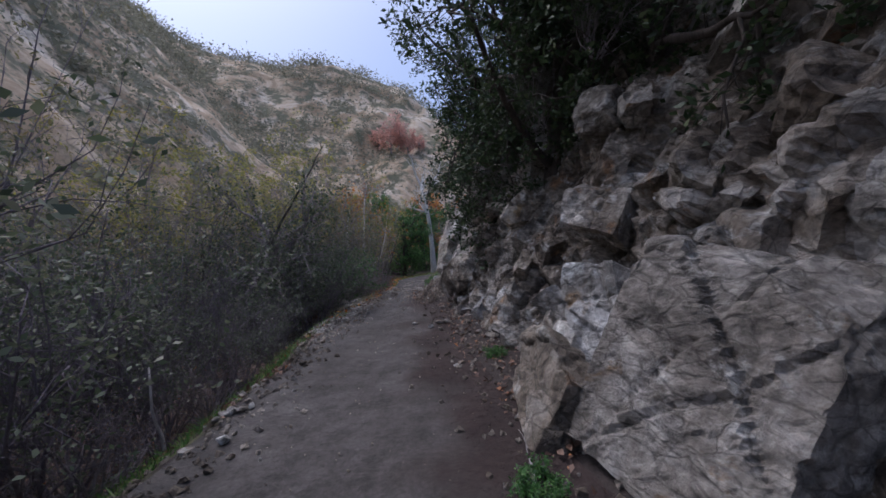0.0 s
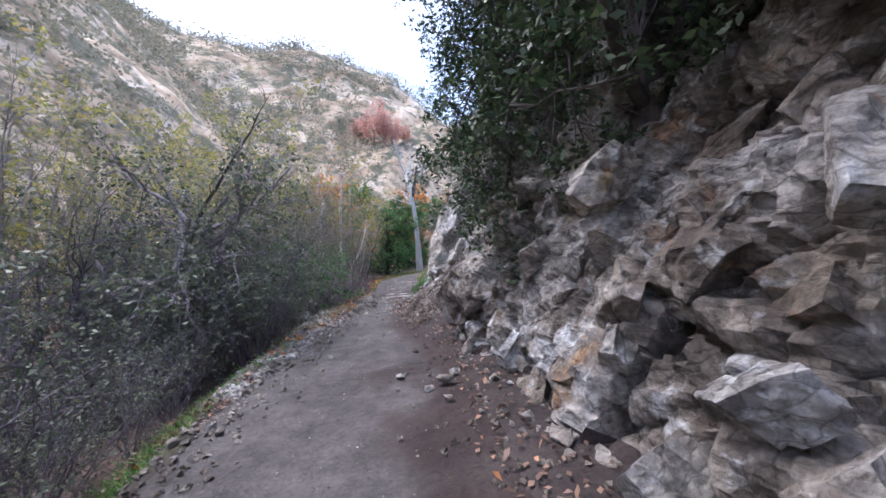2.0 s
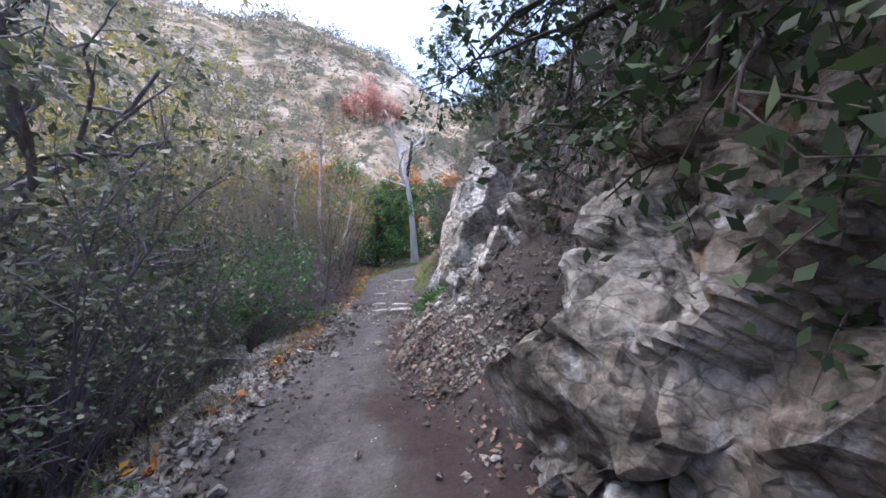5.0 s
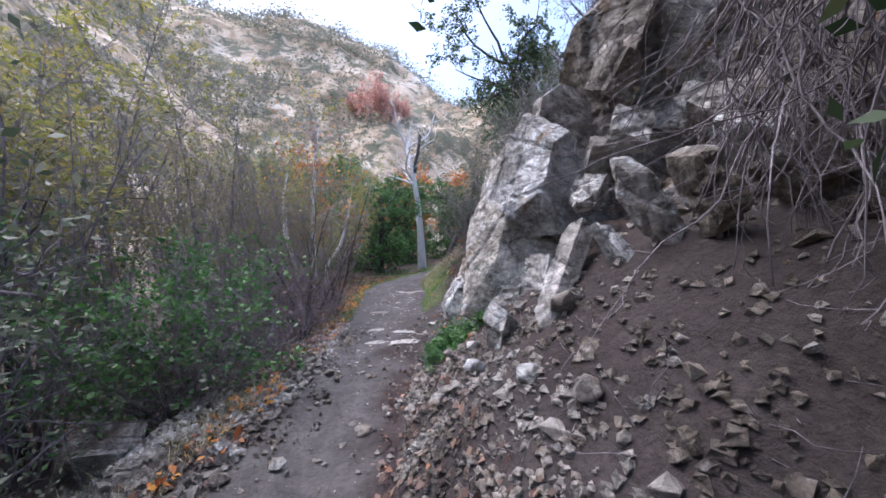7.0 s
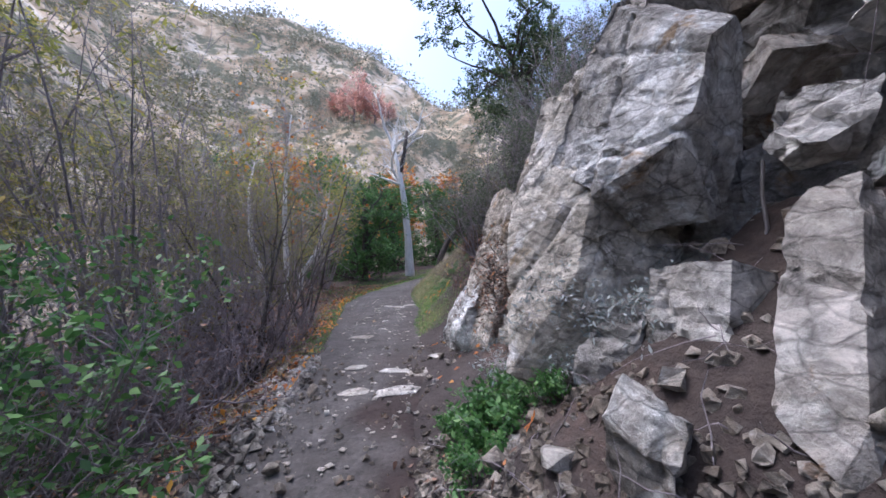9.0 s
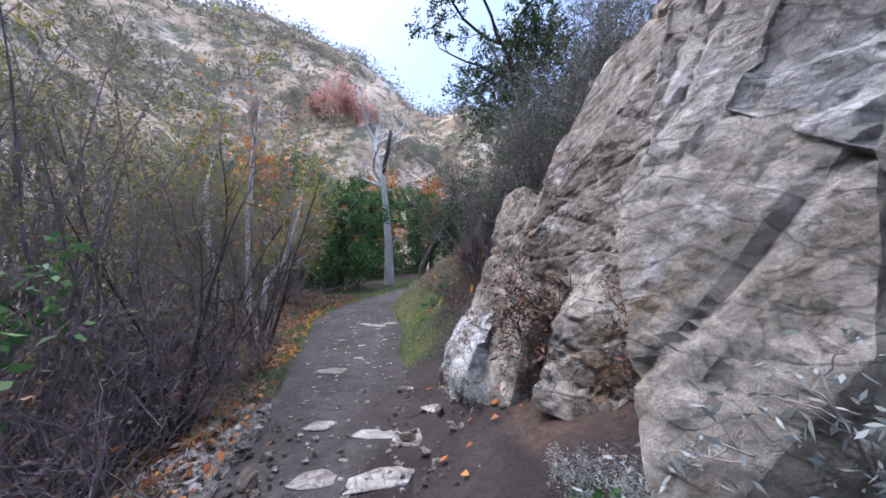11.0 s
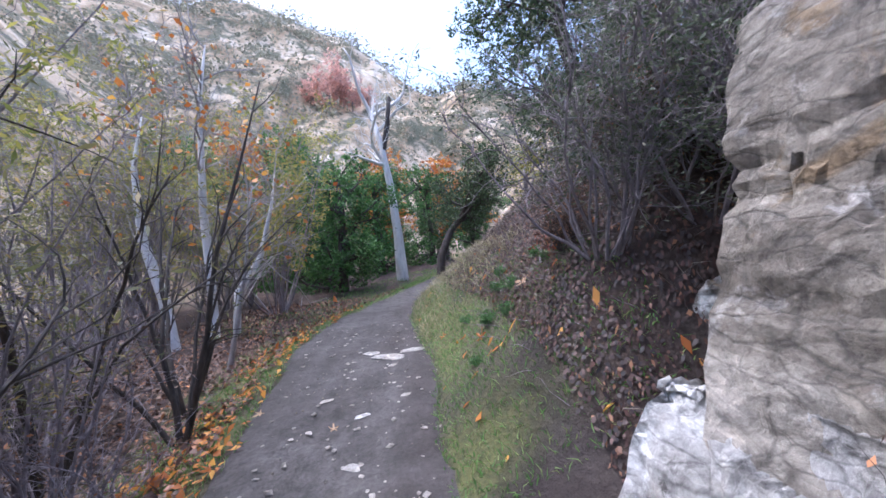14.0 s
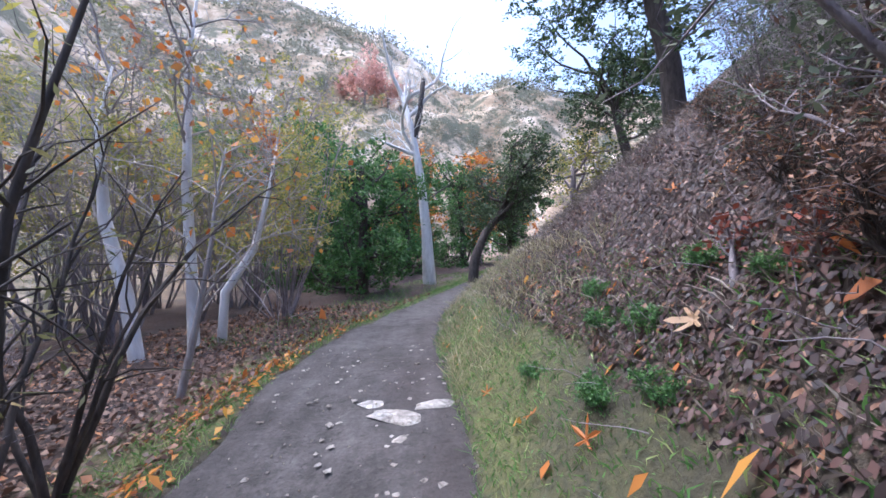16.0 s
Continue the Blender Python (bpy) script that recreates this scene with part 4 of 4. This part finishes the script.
# leaning bare stems close to the trail
for k, (x, y, s) in enumerate(((-3.7, 17.7, 3.6), (-3.1, 15.7, 3.0), (-3.15, 18.4, 3.5), (-3.6, 19.3, 3.2))):
    r = np.random.default_rng(400 + k)
    m = [limb(r, (0, 0, -0.1), (dx, 0.15, 1), s * f, 0.035 * f, 0.006, 0.09, 9) for dx, f in ((0.2, 1.0), (-0.25, 0.9), (0.02, 0.8), (0.3, 0.7), (-0.5, 0.75))]
    tw = [t for b in m for t in twigs(r, b, 9, 0.6, 0.01, 0.5, 0.25)]
    lf = leaves_at(r, along(r, tw, 4, 0.03), 0.08, 0.25, 0.2)
    put(plant("willow_clump", "willow", "clump of leaning grey willow stems, few leaves", m + tw, M_BARK, [("foliage", lf, M_OLIVE)], "willow clumps"), x, y)

# oak over the trail, rooted on the cliff
t = tree_parts(41, [((0, 0, -0.4), 0.17), ((-0.1, 0.2, 0.5), 0.15), ((-0.2, 0.5, 1.1), 0.13), ((-0.3, 1.0, 1.7), 0.10), ((-0.5, 1.6, 2.3), 0.06)], 20, 2.5, 9, 0.6, 22, 0.085, 0.5, 0.1, 0.0, 1.1)
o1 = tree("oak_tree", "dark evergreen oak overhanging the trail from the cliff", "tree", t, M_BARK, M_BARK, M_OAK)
o1.matrix_basis = pose(1.6, 7.6, 2.9)
t = tree_parts(42, [((0, 0, -0.4), 0.2), ((0.1, -0.1, 0.7), 0.17), ((0.1, 0.0, 1.5), 0.14), ((-0.1, 0.3, 2.3), 0.08)], 16, 2.6, 8, 0.6, 22, 0.09, 0.5, 0.1, 0.0, 1.1)
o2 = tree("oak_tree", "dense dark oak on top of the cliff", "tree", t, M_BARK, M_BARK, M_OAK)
o2.matrix_basis = pose(2.5, 5.8, 4.4)
copy_thing(o2, pose(1.85, 6.2, 2.6, 0, 0, 75))
copy_thing(o2, pose(2.2, 8.6, 3.6, 0, 0, 120))
copy_thing(o2, pose(2.8, 4.5, 3.5, 0, 0, 220))
copy_thing(o2, pose(2.4, 7.1, 3.7, 0, 0, 300))
copy_thing(o2, pose(3.1, 2.2, 3.6, 0, 0, 40))
copy_thing(o2, pose(3.5, 0.2, 3.8, 0, 0, 160))

# oaks beyond
t = tree_parts(43, [((0, 0, -0.5), 0.24), ((-0.15, 0, 1.2), 0.2), ((-0.45, 0.1, 2.6), 0.17), ((-0.7, 0.3, 4.0), 0.12), ((-1.2, 0.4, 5.4), 0.07)], 17, 3.0, 8, 0.7, 27, 0.125, 0.5, 0.4, 0.03, 1.0)
o3 = put(tree("oak_tree", "tall oak leaning over the grassy bank", "tree", t, M_BARK, M_BARK, M_OAKLIT, group="oaks"), 4.0, 24.0, 1.0, 0, 0.2)
copies(o3, [(7.0, 31.0, 0.9), (2.6, 33.5, 0.75)], prng)
t = tree_parts(44, [((0, 0, -0.3), 0.2), ((0.1, 0, 0.8), 0.17), ((0.5, 0.1, 1.7), 0.14), ((1.2, 0.2, 2.6), 0.10), ((1.6, 0.2, 3.6), 0.06)], 13, 1.9, 7, 0.6, 16, 0.11, 0.5, 0.55, 0.08, 0.8)
o4 = put(tree("oak_tree", "crooked oak with a low forked limb", "tree", t, M_BARK, M_BARK, M_OAKLIT, group="oaks"), 0.4, 29.5)
t = tree_parts(45, [((0, 0, -0.3), 0.2), ((0, 0, 1.5), 0.16), ((0.1, 0.1, 3.0), 0.12), ((0, 0.2, 4.6), 0.07)], 18, 2.3, 8, 0.6, 20, 0.13, 0.5, 0.08, 0.02, 1.1)
o5 = put(tree("oak_tree", "rounded bright green oak beside the trail", "tree", t, M_BARK, M_BARK, M_FRESH, group="oaks"), -3.4, 29.5)
copies(o5, [(-5.3, 33.0, 1.2), (-7.2, 36, 1.15), (-2.4, 38, 1.1), (3.8, 38, 0.9), (-11, 36, 1.3), (1.2, 42, 1.2)], prng)

# white-barked trees
t = tree_parts(51, [((0, 0, -0.3), 0.30), ((-0.1, 0, 2.2), 0.21), ((-0.3, 0, 4.4), 0.17), ((-0.6, 0, 6.3), 0.13), ((-1.0, 0.1, 7.8), 0.10)], 9, 2.6, 5, 0.8, 0, 0.1, 0.5, 0.6, 0.08, 0.7)
sy = put(tree("sycamore", "tall pale-barked sycamore, bare and forked", "tree", t, M_WHITE, M_WHITE, None, group="sycamores"), -1.1, 31.8)
part("dead_spur", tubes([[(np.array((-0.5, 0, 6.0)), 0.13), (np.array((-0.25, 0, 7.2)), 0.12), (np.array((-0.1, 0, 8.4)), 0.09)]], M_BARK, "dead_spur", 7), sy, "dark broken spur")
for k, (x, y, pts, n) in enumerate((
        (-5.6, 22.6, [((0, 0, -0.2), 0.11), ((-0.15, 0, 1.0), 0.10), ((-0.45, 0, 2.2), 0.085), ((-0.5, 0, 3.6), 0.05), ((-0.35, 0.1, 4.6), 0.015)], 9),
        (-5.2, 23.3, [((0, 0, -0.2), 0.10), ((0.0, 0, 1.3), 0.09), ((-0.05, 0, 2.8), 0.08), ((0.05, 0, 5.2), 0.05), ((0.2, 0.1, 6.4), 0.015)], 12),
        (-4.9, 23.6, [((0, 0, -0.2), 0.085), ((0.1, 0, 0.9), 0.08), ((0.65, 0, 1.7), 0.065), ((0.95, 0, 2.8), 0.035), ((1.05, 0.1, 3.6), 0.012)], 9))):
    tt = tree_parts(60 + k, pts, n, 1.6, 5, 0.5, 0, 0.1, 0.5, 0.45, 0.04, 0.8, 0.35)
    r = np.random.default_rng(600 + k)
    ex = leaves_at(r, along(r, tt[1][n:], 1, 0.05)[::3], 0.13, 0.85, 0.3)
    put(tree("sycamore", "slim white-barked sycamore with a few orange leaves", "tree", tt, M_WHITE, M_DEAD, None, (ex, M_FALL), "sycamores"), x, y)
# bare pale tree on the left bank, whose twigs reach toward the trail
r = np.random.default_rng(71)
b = limb(r, (0, 0, 0), (0.2, 0, 1), 3.0, 0.05, 0.01, 0.1, 8)
tw = twigs(r, b, 16, 1.3, 0.012, 0.9, 0.3)
tw2 = [q for p in tw for q in twigs(r, p, 5, 0.5, 0.005, 0.8)]
put(plant("bare_tree", "tree", "small bare tree with pale spreading twigs", [b] + tw + tw2, M_DEAD, [("orange_foliage", leaves_at(r, along(r, tw2, 1, 0.04)[::5], 0.12, 0.85, 0.3), M_FALL)]), -3.9, 21.0)

# dark brush on the right-hand bank
w, lf = shrub_parts(11, 1.9, 0.9, 20, 12, 7, 0.04, 0.35, bend=0.2, twig_len=0.22)
b1 = put(plant("bank_shrub", "shrub", "dense dark twiggy brush on the bank", w, M_STEM, [("foliage", lf, M_SHRUB)], "brush on the bank"), 0.7, 17.5)
copies(b1, [(0.35, 17.3, 0.8), (1.5, 17.9, 1.05), (1.9, 18.9, 1.0), (1.5, 19.3, 0.5), (2.1, 19.9, 0.55), (1.35, 18.6, 0.5), (1.0, 18.2, 0.45), (0.9, 18.6, 0.35), (1.2, 19.0, 0.4), (2.6, 20.4, 0.6), (2.3, 18.6, 1.2), (0.9, 17.0, 0.9), (3.3, 19.2, 1.2), (2.2, 17.4, 1.2), (1.2, 16.6, 0.9), (5.2, 21.5), (3.4, 18.2, 1.3), (1.3, 16.9, 1.2)], prng)
for x, y, z, k in ((1.5, 15.9, 3.0, 0.8), (1.9, 16.6, 3.4, 0.9), (1.55, 13.4, 4.3, 0.8), (2.1, 10.9, 4.2, 1.0), (1.9, 11.7, 4.6, 0.9), (1.6, 6.0, 3.3, 0.5), (1.9, 4.4, 3.7, 0.6)):
    copy_thing(b1, pose(x, y, z, 0, -15, prng.uniform(0, 360)) @ Matrix.Diagonal((k, k, k, 1)))
w, lf = shrub_parts(12, 0.35, 1.0, 10, 4, 3, 0.035, 0.6)
rd = put(plant("red_shrub", "shrub", "low shrub with dull red autumn leaves", w, M_STEM, [("foliage", lf, M_RUST)]), 0.35, 18.2)
w, lf = shrub_parts(13, 1.2, 0.9, 30, 9, 4, 0.06, 0.3, bend=0.28)
db = put(plant("dead_brush", "shrub", "dead brown weeds caught between boulders", w, M_BARK, [("dry_foliage", lf, M_BROWN)], "dead brush"), 0.5, 14.9)
copies(db, [(0.75, 14.95, 0.9), (0.3, 15.0, 0.6), (0.95, 15.0, 0.8), (0.75, 13.9, 0.6), (1.6, 20.0, 0.4), (0.9, 17.6, 0.7), (0.6, 18.3, 0.5), (1.0, 18.8, 0.5), (0.3, 17.7, 0.45)], prng)

# green weeds and grey sage at the foot of the outcrop
w, lf = shrub_parts(14, 0.30, 1.3, 22, 5, 6, 0.05, 0.5, r0=0.006)
wd = put(plant("weed", "weed", "low bright green weeds at the rock's foot", w, M_STEM, [("foliage", lf, M_FRESH)], "weeds"), -0.35, 12.7)
copies(wd, [(-0.15, 12.9), (-0.5, 13.0, 0.8), (-0.55, 12.45, 0.7), (0.0, 12.5, 0.6), (-0.2, 18.5, 0.38), (0.1, 18.6, 0.42), (0.05, 18.95, 0.4), (0.35, 18.5, 0.35), (-0.3, 19.3, 0.35), (-0.45, 18.0, 0.3), (0.2, 19.4, 0.35), (0.3, 18.1, 0.35), (-0.1, 18.2, 0.35), (0.45, 1.9, 0.5), (0.55, 4.3, 0.5)], prng)
w, lf = shrub_parts(15, 0.5, 1.1, 22, 6, 6, 0.035, 0.3, r0=0.006)
sg = put(plant("sage_tuft", "weed", "silvery grey sage tuft among stones", w, M_DEAD, [("foliage", lf, M_SAGE)], "weeds"), 0.1, 12.75)
copies(sg, [(0.3, 12.5, 0.9), (-0.05, 13.3, 0.7), (-0.15, 15.0, 0.6)], prng)

# roots and dry vines hanging from the overhang
r = np.random.default_rng(81)
vines = []
for k in range(180):
    y = r.uniform(9.7, 11.0)
    st = (1.3 + 0.18 * r.normal(), y, r.uniform(2.3, 3.7))
    vines.append(limb(r, st, (-0.15 + 0.35 * r.normal(), 0.4 * r.normal(), -1), r.uniform(0.7, 2.0), 0.008, 0.002, 0.2, 10, -0.06))
vt = [t for v in vines for t in twigs(r, v, 3, 0.4, 0.003, 0.9)]
tagged(new("root_tangle", tubes(vines + vt, M_STEM, "root_tangle")), "tangle of dry grey roots hanging from the cliff", "roots", kind="stuff")
r = np.random.default_rng(82)
one = [limb(r, (1.1, 6.6, 3.6), (-0.1, 0, -1), 1.4, 0.012, 0.005, 0.14, 12), limb(r, (0.75, 12.1, 1.9), (-0.2, -0.1, -1), 1.6, 0.012, 0.006, 0.12, 10), limb(r, (1.0, 11.2, 1.8), (-0.3, 0, -1), 1.5, 0.01, 0.005, 0.14, 10)]
for o in one:
    tagged(new("root", tubes([o] + twigs(r, o, 4, 0.25, 0.004), M_DEAD, "root")), "single dry root trailing down the rock", "roots", group="roots on the rock")

# pale fallen stick at the trail's edge
r = np.random.default_rng(83)
stick = limb(r, (0.42, 1.75, 0.06), (0.1, 0.55, -0.02), 0.7, 0.018, 0.008, 0.08, 6)
tagged(new("stick", tubes([stick] + twigs(r, stick, 2, 0.2, 0.006), M_DEAD, "stick")), "pale fallen stick on the dirt", "stick")
st2 = limb(r, (-2.35, 3.0, -0.25), (-0.3, 0.2, 0.75), 0.7, 0.016, 0.008, 0.15, 6)
tagged(new("stick", tubes([st2], M_DEAD, "stick")), "pale dead stick leaning in the bank grass", "stick")


# ---- grass and leaf litter ----
def grass(name, label, spots, height, mat, seed, lean=0.5):
    r = np.random.default_rng(seed)
    base = np.array([(x, y, land(x, y) - 0.02) for x, y in spots])
    k = len(base)
    d = r.normal(size=(k, 3)) * lean
    d[:, 2] = 1
    d = unit(d)
    s = unit(np.cross(d, r.normal(size=(k, 3)))) * 0.0042
    h = height * r.uniform(0.4, 1.3, (k, 1))
    tip = base + d * h + np.c_[r.normal(size=(k, 2)) * 0.3, np.full(k, -0.15)] * h
    mid = base + d * h * 0.55
    return tagged(new(name, quads(name, np.stack([base, mid + s, tip, mid - s], 1), mat)), label, "grass", kind="stuff")


def scatter(k, lo, hi, edge, a, b, r, clump=0.0):
    out = []
    while len(out) < k:
        y = r.uniform(lo, hi)
        x = float(edge(y)) + r.uniform(a, b)
        if clump and fbm(x, y, 1.1, 55) + r.uniform(-0.3, 0.3) < clump:
            continue
        out.append((x, y))
    return out


gr = np.random.default_rng(91)
grass("grass", "short green grass along the trail's outer edge", scatter(9000, 16, 30, trail_left, -1.0, 0.05, gr, 0.0), 0.12, M_GRASS, 1)
grass("grass", "green grass on the cut bank", scatter(16000, 16.6, 25, trail_right, -0.05, 1.25, gr, 0.0), 0.08, M_GRASS, 2)
grass("grass", "long pale dry grass on the bank", scatter(7000, 19.8, 30, trail_right, 0.0, 1.5, gr, -0.1), 0.24, M_DRYGRASS, 3)
grass("grass", "matted dead brown grass on the steep bank", scatter(16000, 16.6, 24, trail_right, 0.7, 3.6, gr, -0.1), 0.17, M_DEADGRASS, 7, 0.9)
grass("grass", "thin green grass on the bank below the trail", scatter(4500, 0.5, 9, trail_left, -0.75, -0.1, gr, 0.0), 0.13, M_GRASS, 4)
grass("grass", "dry grass at the willow's foot", scatter(3500, 9, 17, trail_left, -1.2, -0.2, gr, 0.05), 0.18, M_DRYGRASS, 5)
grass("grass", "yellow-green grass at the bend", scatter(5000, 23, 36, trail_left, -3.0, 0.1, gr, -0.1), 0.22, M_GRASS, 6)


def litter(name, label, spots, size, mat, seed):
    r = np.random.default_rng(seed)
    base = np.array([(x, y, land(x, y) + r.uniform(0.008, 0.05)) for x, y in spots])
    k = len(base)
    a = r.uniform(0, 2 * math.pi, k)
    d = np.c_[np.cos(a), np.sin(a), r.normal(size=k) * 0.6]
    s = unit(np.cross(d, np.c_[r.normal(size=(k, 2)) * 0.6, np.ones(k)]))
    ln = size * r.uniform(0.6, 1.4, (k, 1))
    up = np.array([0, 0, 0.25])
    v = np.stack([base, base + d * ln * 0.5 + s * ln * 0.33 + up * ln * 0.9, base + d * ln, base + d * ln * 0.5 - s * ln * 0.33 + up * ln * 0.7], 1)
    v[:, :, 2] = np.maximum(v[:, :, 2], base[:, 2:3])
    fall = np.array([(land(x + 0.06, y) - land(x - 0.06, y), land(x, y + 0.06) - land(x, y - 0.06)) for x, y in spots]) / 0.12
    fall = np.clip(fall, -1.25, 1.25)
    v[:, :, 2] += ((v[:, :, :2] - base[:, None, :2]) * fall[:, None, :]).sum(2)
    return tagged(new(name, quads(name, v, mat)), label, "leaves", kind="stuff")


litter("leaf_litter", "brown leaf litter under the willows", scatter(22000, 13, 27, trail_left, -4.5, -0.15, gr, -0.5), 0.065, M_BROWN, 1)
litter("leaf_litter", "dark leaf litter on the steep bank", scatter(40000, 16.2, 22, trail_right, 0.65, 2.9, gr, -0.5), 0.027, M_DUFF, 2)
litter("leaf_litter", "orange fallen leaves at the trail's edge", scatter(950, 13.5, 24, trail_left, -0.75, 0.05, gr, -0.2) + scatter(160, 8, 13, trail_left, -0.5, -0.05, gr, 0.2), 0.07, M_FALL, 3)
litter("leaf_litter", "scattered orange leaves on the grass bank", scatter(130, 14, 23, trail_right, 0.0, 2.0, gr), 0.065, M_FALL, 4)
r = np.random.default_rng(96)
bits = []
for x, y in scatter(420, 16.8, 24, trail_right, 0.5, 3.2, gr) + scatter(110, 9.8, 13, trail_right, 0.2, 1.6, gr) + scatter(260, 14, 24, trail_left, -3.5, -0.3, gr):
    bits.append(limb(r, (x, y, land(x, y) + 0.02), (r.normal(), r.normal(), r.uniform(0.0, 0.9)), r.uniform(0.12, 0.45), 0.0035, 0.001, 0.3, 4))
tagged(new("fallen_twig_mat", tubes(bits, M_STEM, "fallen_twig_mat")), "dry fallen twigs strewn over the slope", "twigs", kind="stuff")
litter("leaf_litter", "dry leaves at the foot of the cliff", scatter(900, 1, 13, trail_right, -0.2, 0.5, gr, 0.0) + scatter(900, 3, 12, trail_left, -0.6, 0.1, gr, 0.1), 0.05, M_BROWN, 5)


def maple_leaf():
    """A five-lobed dry leaf, about one metre across before scaling."""
    pts = []
    for k in range(5):
        a = math.radians(90 + (k - 2) * 62)
        ln = (0.36, 0.5, 0.58, 0.5, 0.36)[k]
        for da, f in ((-0.5, 0.22), (-0.17, 0.7), (0, 1.0), (0.17, 0.7), (0.5, 0.22)):
            pts.append((math.cos(a - da) * ln * f, math.sin(a - da) * ln * f))
    pts = pts[::-1] + [(0.0, -0.12)]
    bm = bmesh.new()
    rim = [bm.verts.new((x, y, 0.18 * (x * x + y * y) ** 0.5 + 0.05 * math.sin(9 * x))) for x, y in pts]
    mid = bm.verts.new((0, 0, 0))
    for i in range(len(rim)):
        bm.faces.new((mid, rim[i], rim[(i + 1) % len(rim)]))
    me = bpy.data.meshes.new("fallen_leaf")
    bm.to_mesh(me)
    bm.free()
    return me


LEAF_A = maple_leaf()
LEAF_B = LEAF_A.copy()
LEAF_A.materials.append(M_FALL)
LEAF_B.materials.append(leaf_material("tan_leaf", [(0.0, (0.42, 0.27, 0.15)), (1.0, (0.52, 0.36, 0.22))], 0.2))
for x, y, s, who in ((-0.35, 18.35, 0.19, 0), (0.1, 18.3, 0.22, 1), (-0.45, 18.9, 0.13, 0), (0.2, 19.2, 0.14, 0), (0.75, 19.0, 0.15, 1), (-0.6, 19.6, 0.13, 0), (0.9, 19.6, 0.15, 0), (-0.6, 15.72, 0.14, 0), (0.4, 20.2, 0.15, 0), (-2.5, 17.6, 0.15, 0), (-2.7, 18.2, 0.16, 0), (-2.45, 18.4, 0.13, 1), (-1.7, 17.9, 0.1, 1), (0.05, 20.6, 0.13, 0), (-2.55, 13.2, 0.13, 0), (-2.45, 13.6, 0.13, 0), (-0.3, 12.35, 0.14, 0)):
    ob = new("fallen_leaf", (LEAF_A, LEAF_B)[who])
    slope = math.degrees(math.atan(float(right_rise(y)))) if x > float(trail_right(y)) else 0
    ob.matrix_basis = pose(x, y, land(x, y) + 0.05, 0, -slope, 0) @ pose(0, 0, 0, gr.uniform(-15, 30), gr.uniform(-20, 20), gr.uniform(0, 360)) @ Matrix.Diagonal((s, s, s, 1))
    tagged(ob, ("orange five-lobed fallen leaf", "pale tan five-lobed fallen leaf")[who] + (" on the trail's edge" if x < -0.5 else " on the grassy bank"), "leaf", group="large fallen leaves")

# ---- scrub and trees on the far hillside ----
r = np.random.default_rng(95)
clumps = []
while len(clumps) < 2600:
    x, y = r.uniform(-105, 30), r.uniform(4, 118)
    if hill_distance(x, y) < 1.5 or fbm(x, y, 0.06, 61) + r.uniform(-0.5, 0.5) < -0.05:
        continue
    s = r.uniform(0.5, 2.0) * min(1.2, 0.45 + hill_distance(x, y) / 40)
    pts = r.normal(size=(70, 3)) * np.array([s * 0.75, s * 0.75, s * 0.42])
    clumps.append(leaves_at(r, np.array([x, y, land(x, y) + s * 0.35]) + pts, 0.17 * s + 0.14, 0.7))
tagged(new("hillside_scrub", quads("hillside_scrub", np.concatenate(clumps), M_SCRUB)), "grey-green scrub dotting the tan hillside", "scrub", kind="stuff")

tt = tree_parts(97, [((0, 0, -0.3), 0.25), ((0, 0, 3), 0.2), ((0.2, 0, 6), 0.1)], 14, 4.0, 6, 1.2, 6, 0.5, 0.7, 0.3, 0.03, 1.0)
red = put(tree("red_tree", "distant tree with red autumn leaves, paled by painted haze", "tree", tt, M_STEM, M_STEM, M_RED, group="red trees"), -9.5, 66.0, 0.65)
copies(red, [(-6.5, 66.5, 0.6), (-12, 68, 0.65), (-8, 69, 0.65), (-4.5, 68, 0.5)], prng)
tt = tree_parts(98, [((0, 0, -0.3), 0.2), ((0, 0, 2), 0.16), ((0.1, 0, 4), 0.08)], 13, 2.4, 6, 0.8, 7, 0.22, 0.7, 0.2, 0.03, 1.0)
yl = put(tree("cottonwood", "small cottonwood with orange and yellow leaves", "tree", tt, M_STEM, M_STEM, M_FALL, group="cottonwoods"), -9.2, 35.0, 1.15)
copies(yl, [(2.5, 44, 1.0), (-1.5, 45, 1.0), (-3.4, 47, 0.9)], prng)
tt = tree_parts(99, [((0, 0, -0.3), 0.2), ((0, 0, 2), 0.16), ((0.1, 0, 4), 0.08)], 13, 2.2, 6, 0.8, 9, 0.16, 0.5, 0.1, 0.03, 1.0)
yw = put(tree("willow_tree", "yellow-leaved willow beyond the bend", "tree", tt, M_STEM, M_STEM, M_WILLOW), 5.6, 33.5, 0.9)
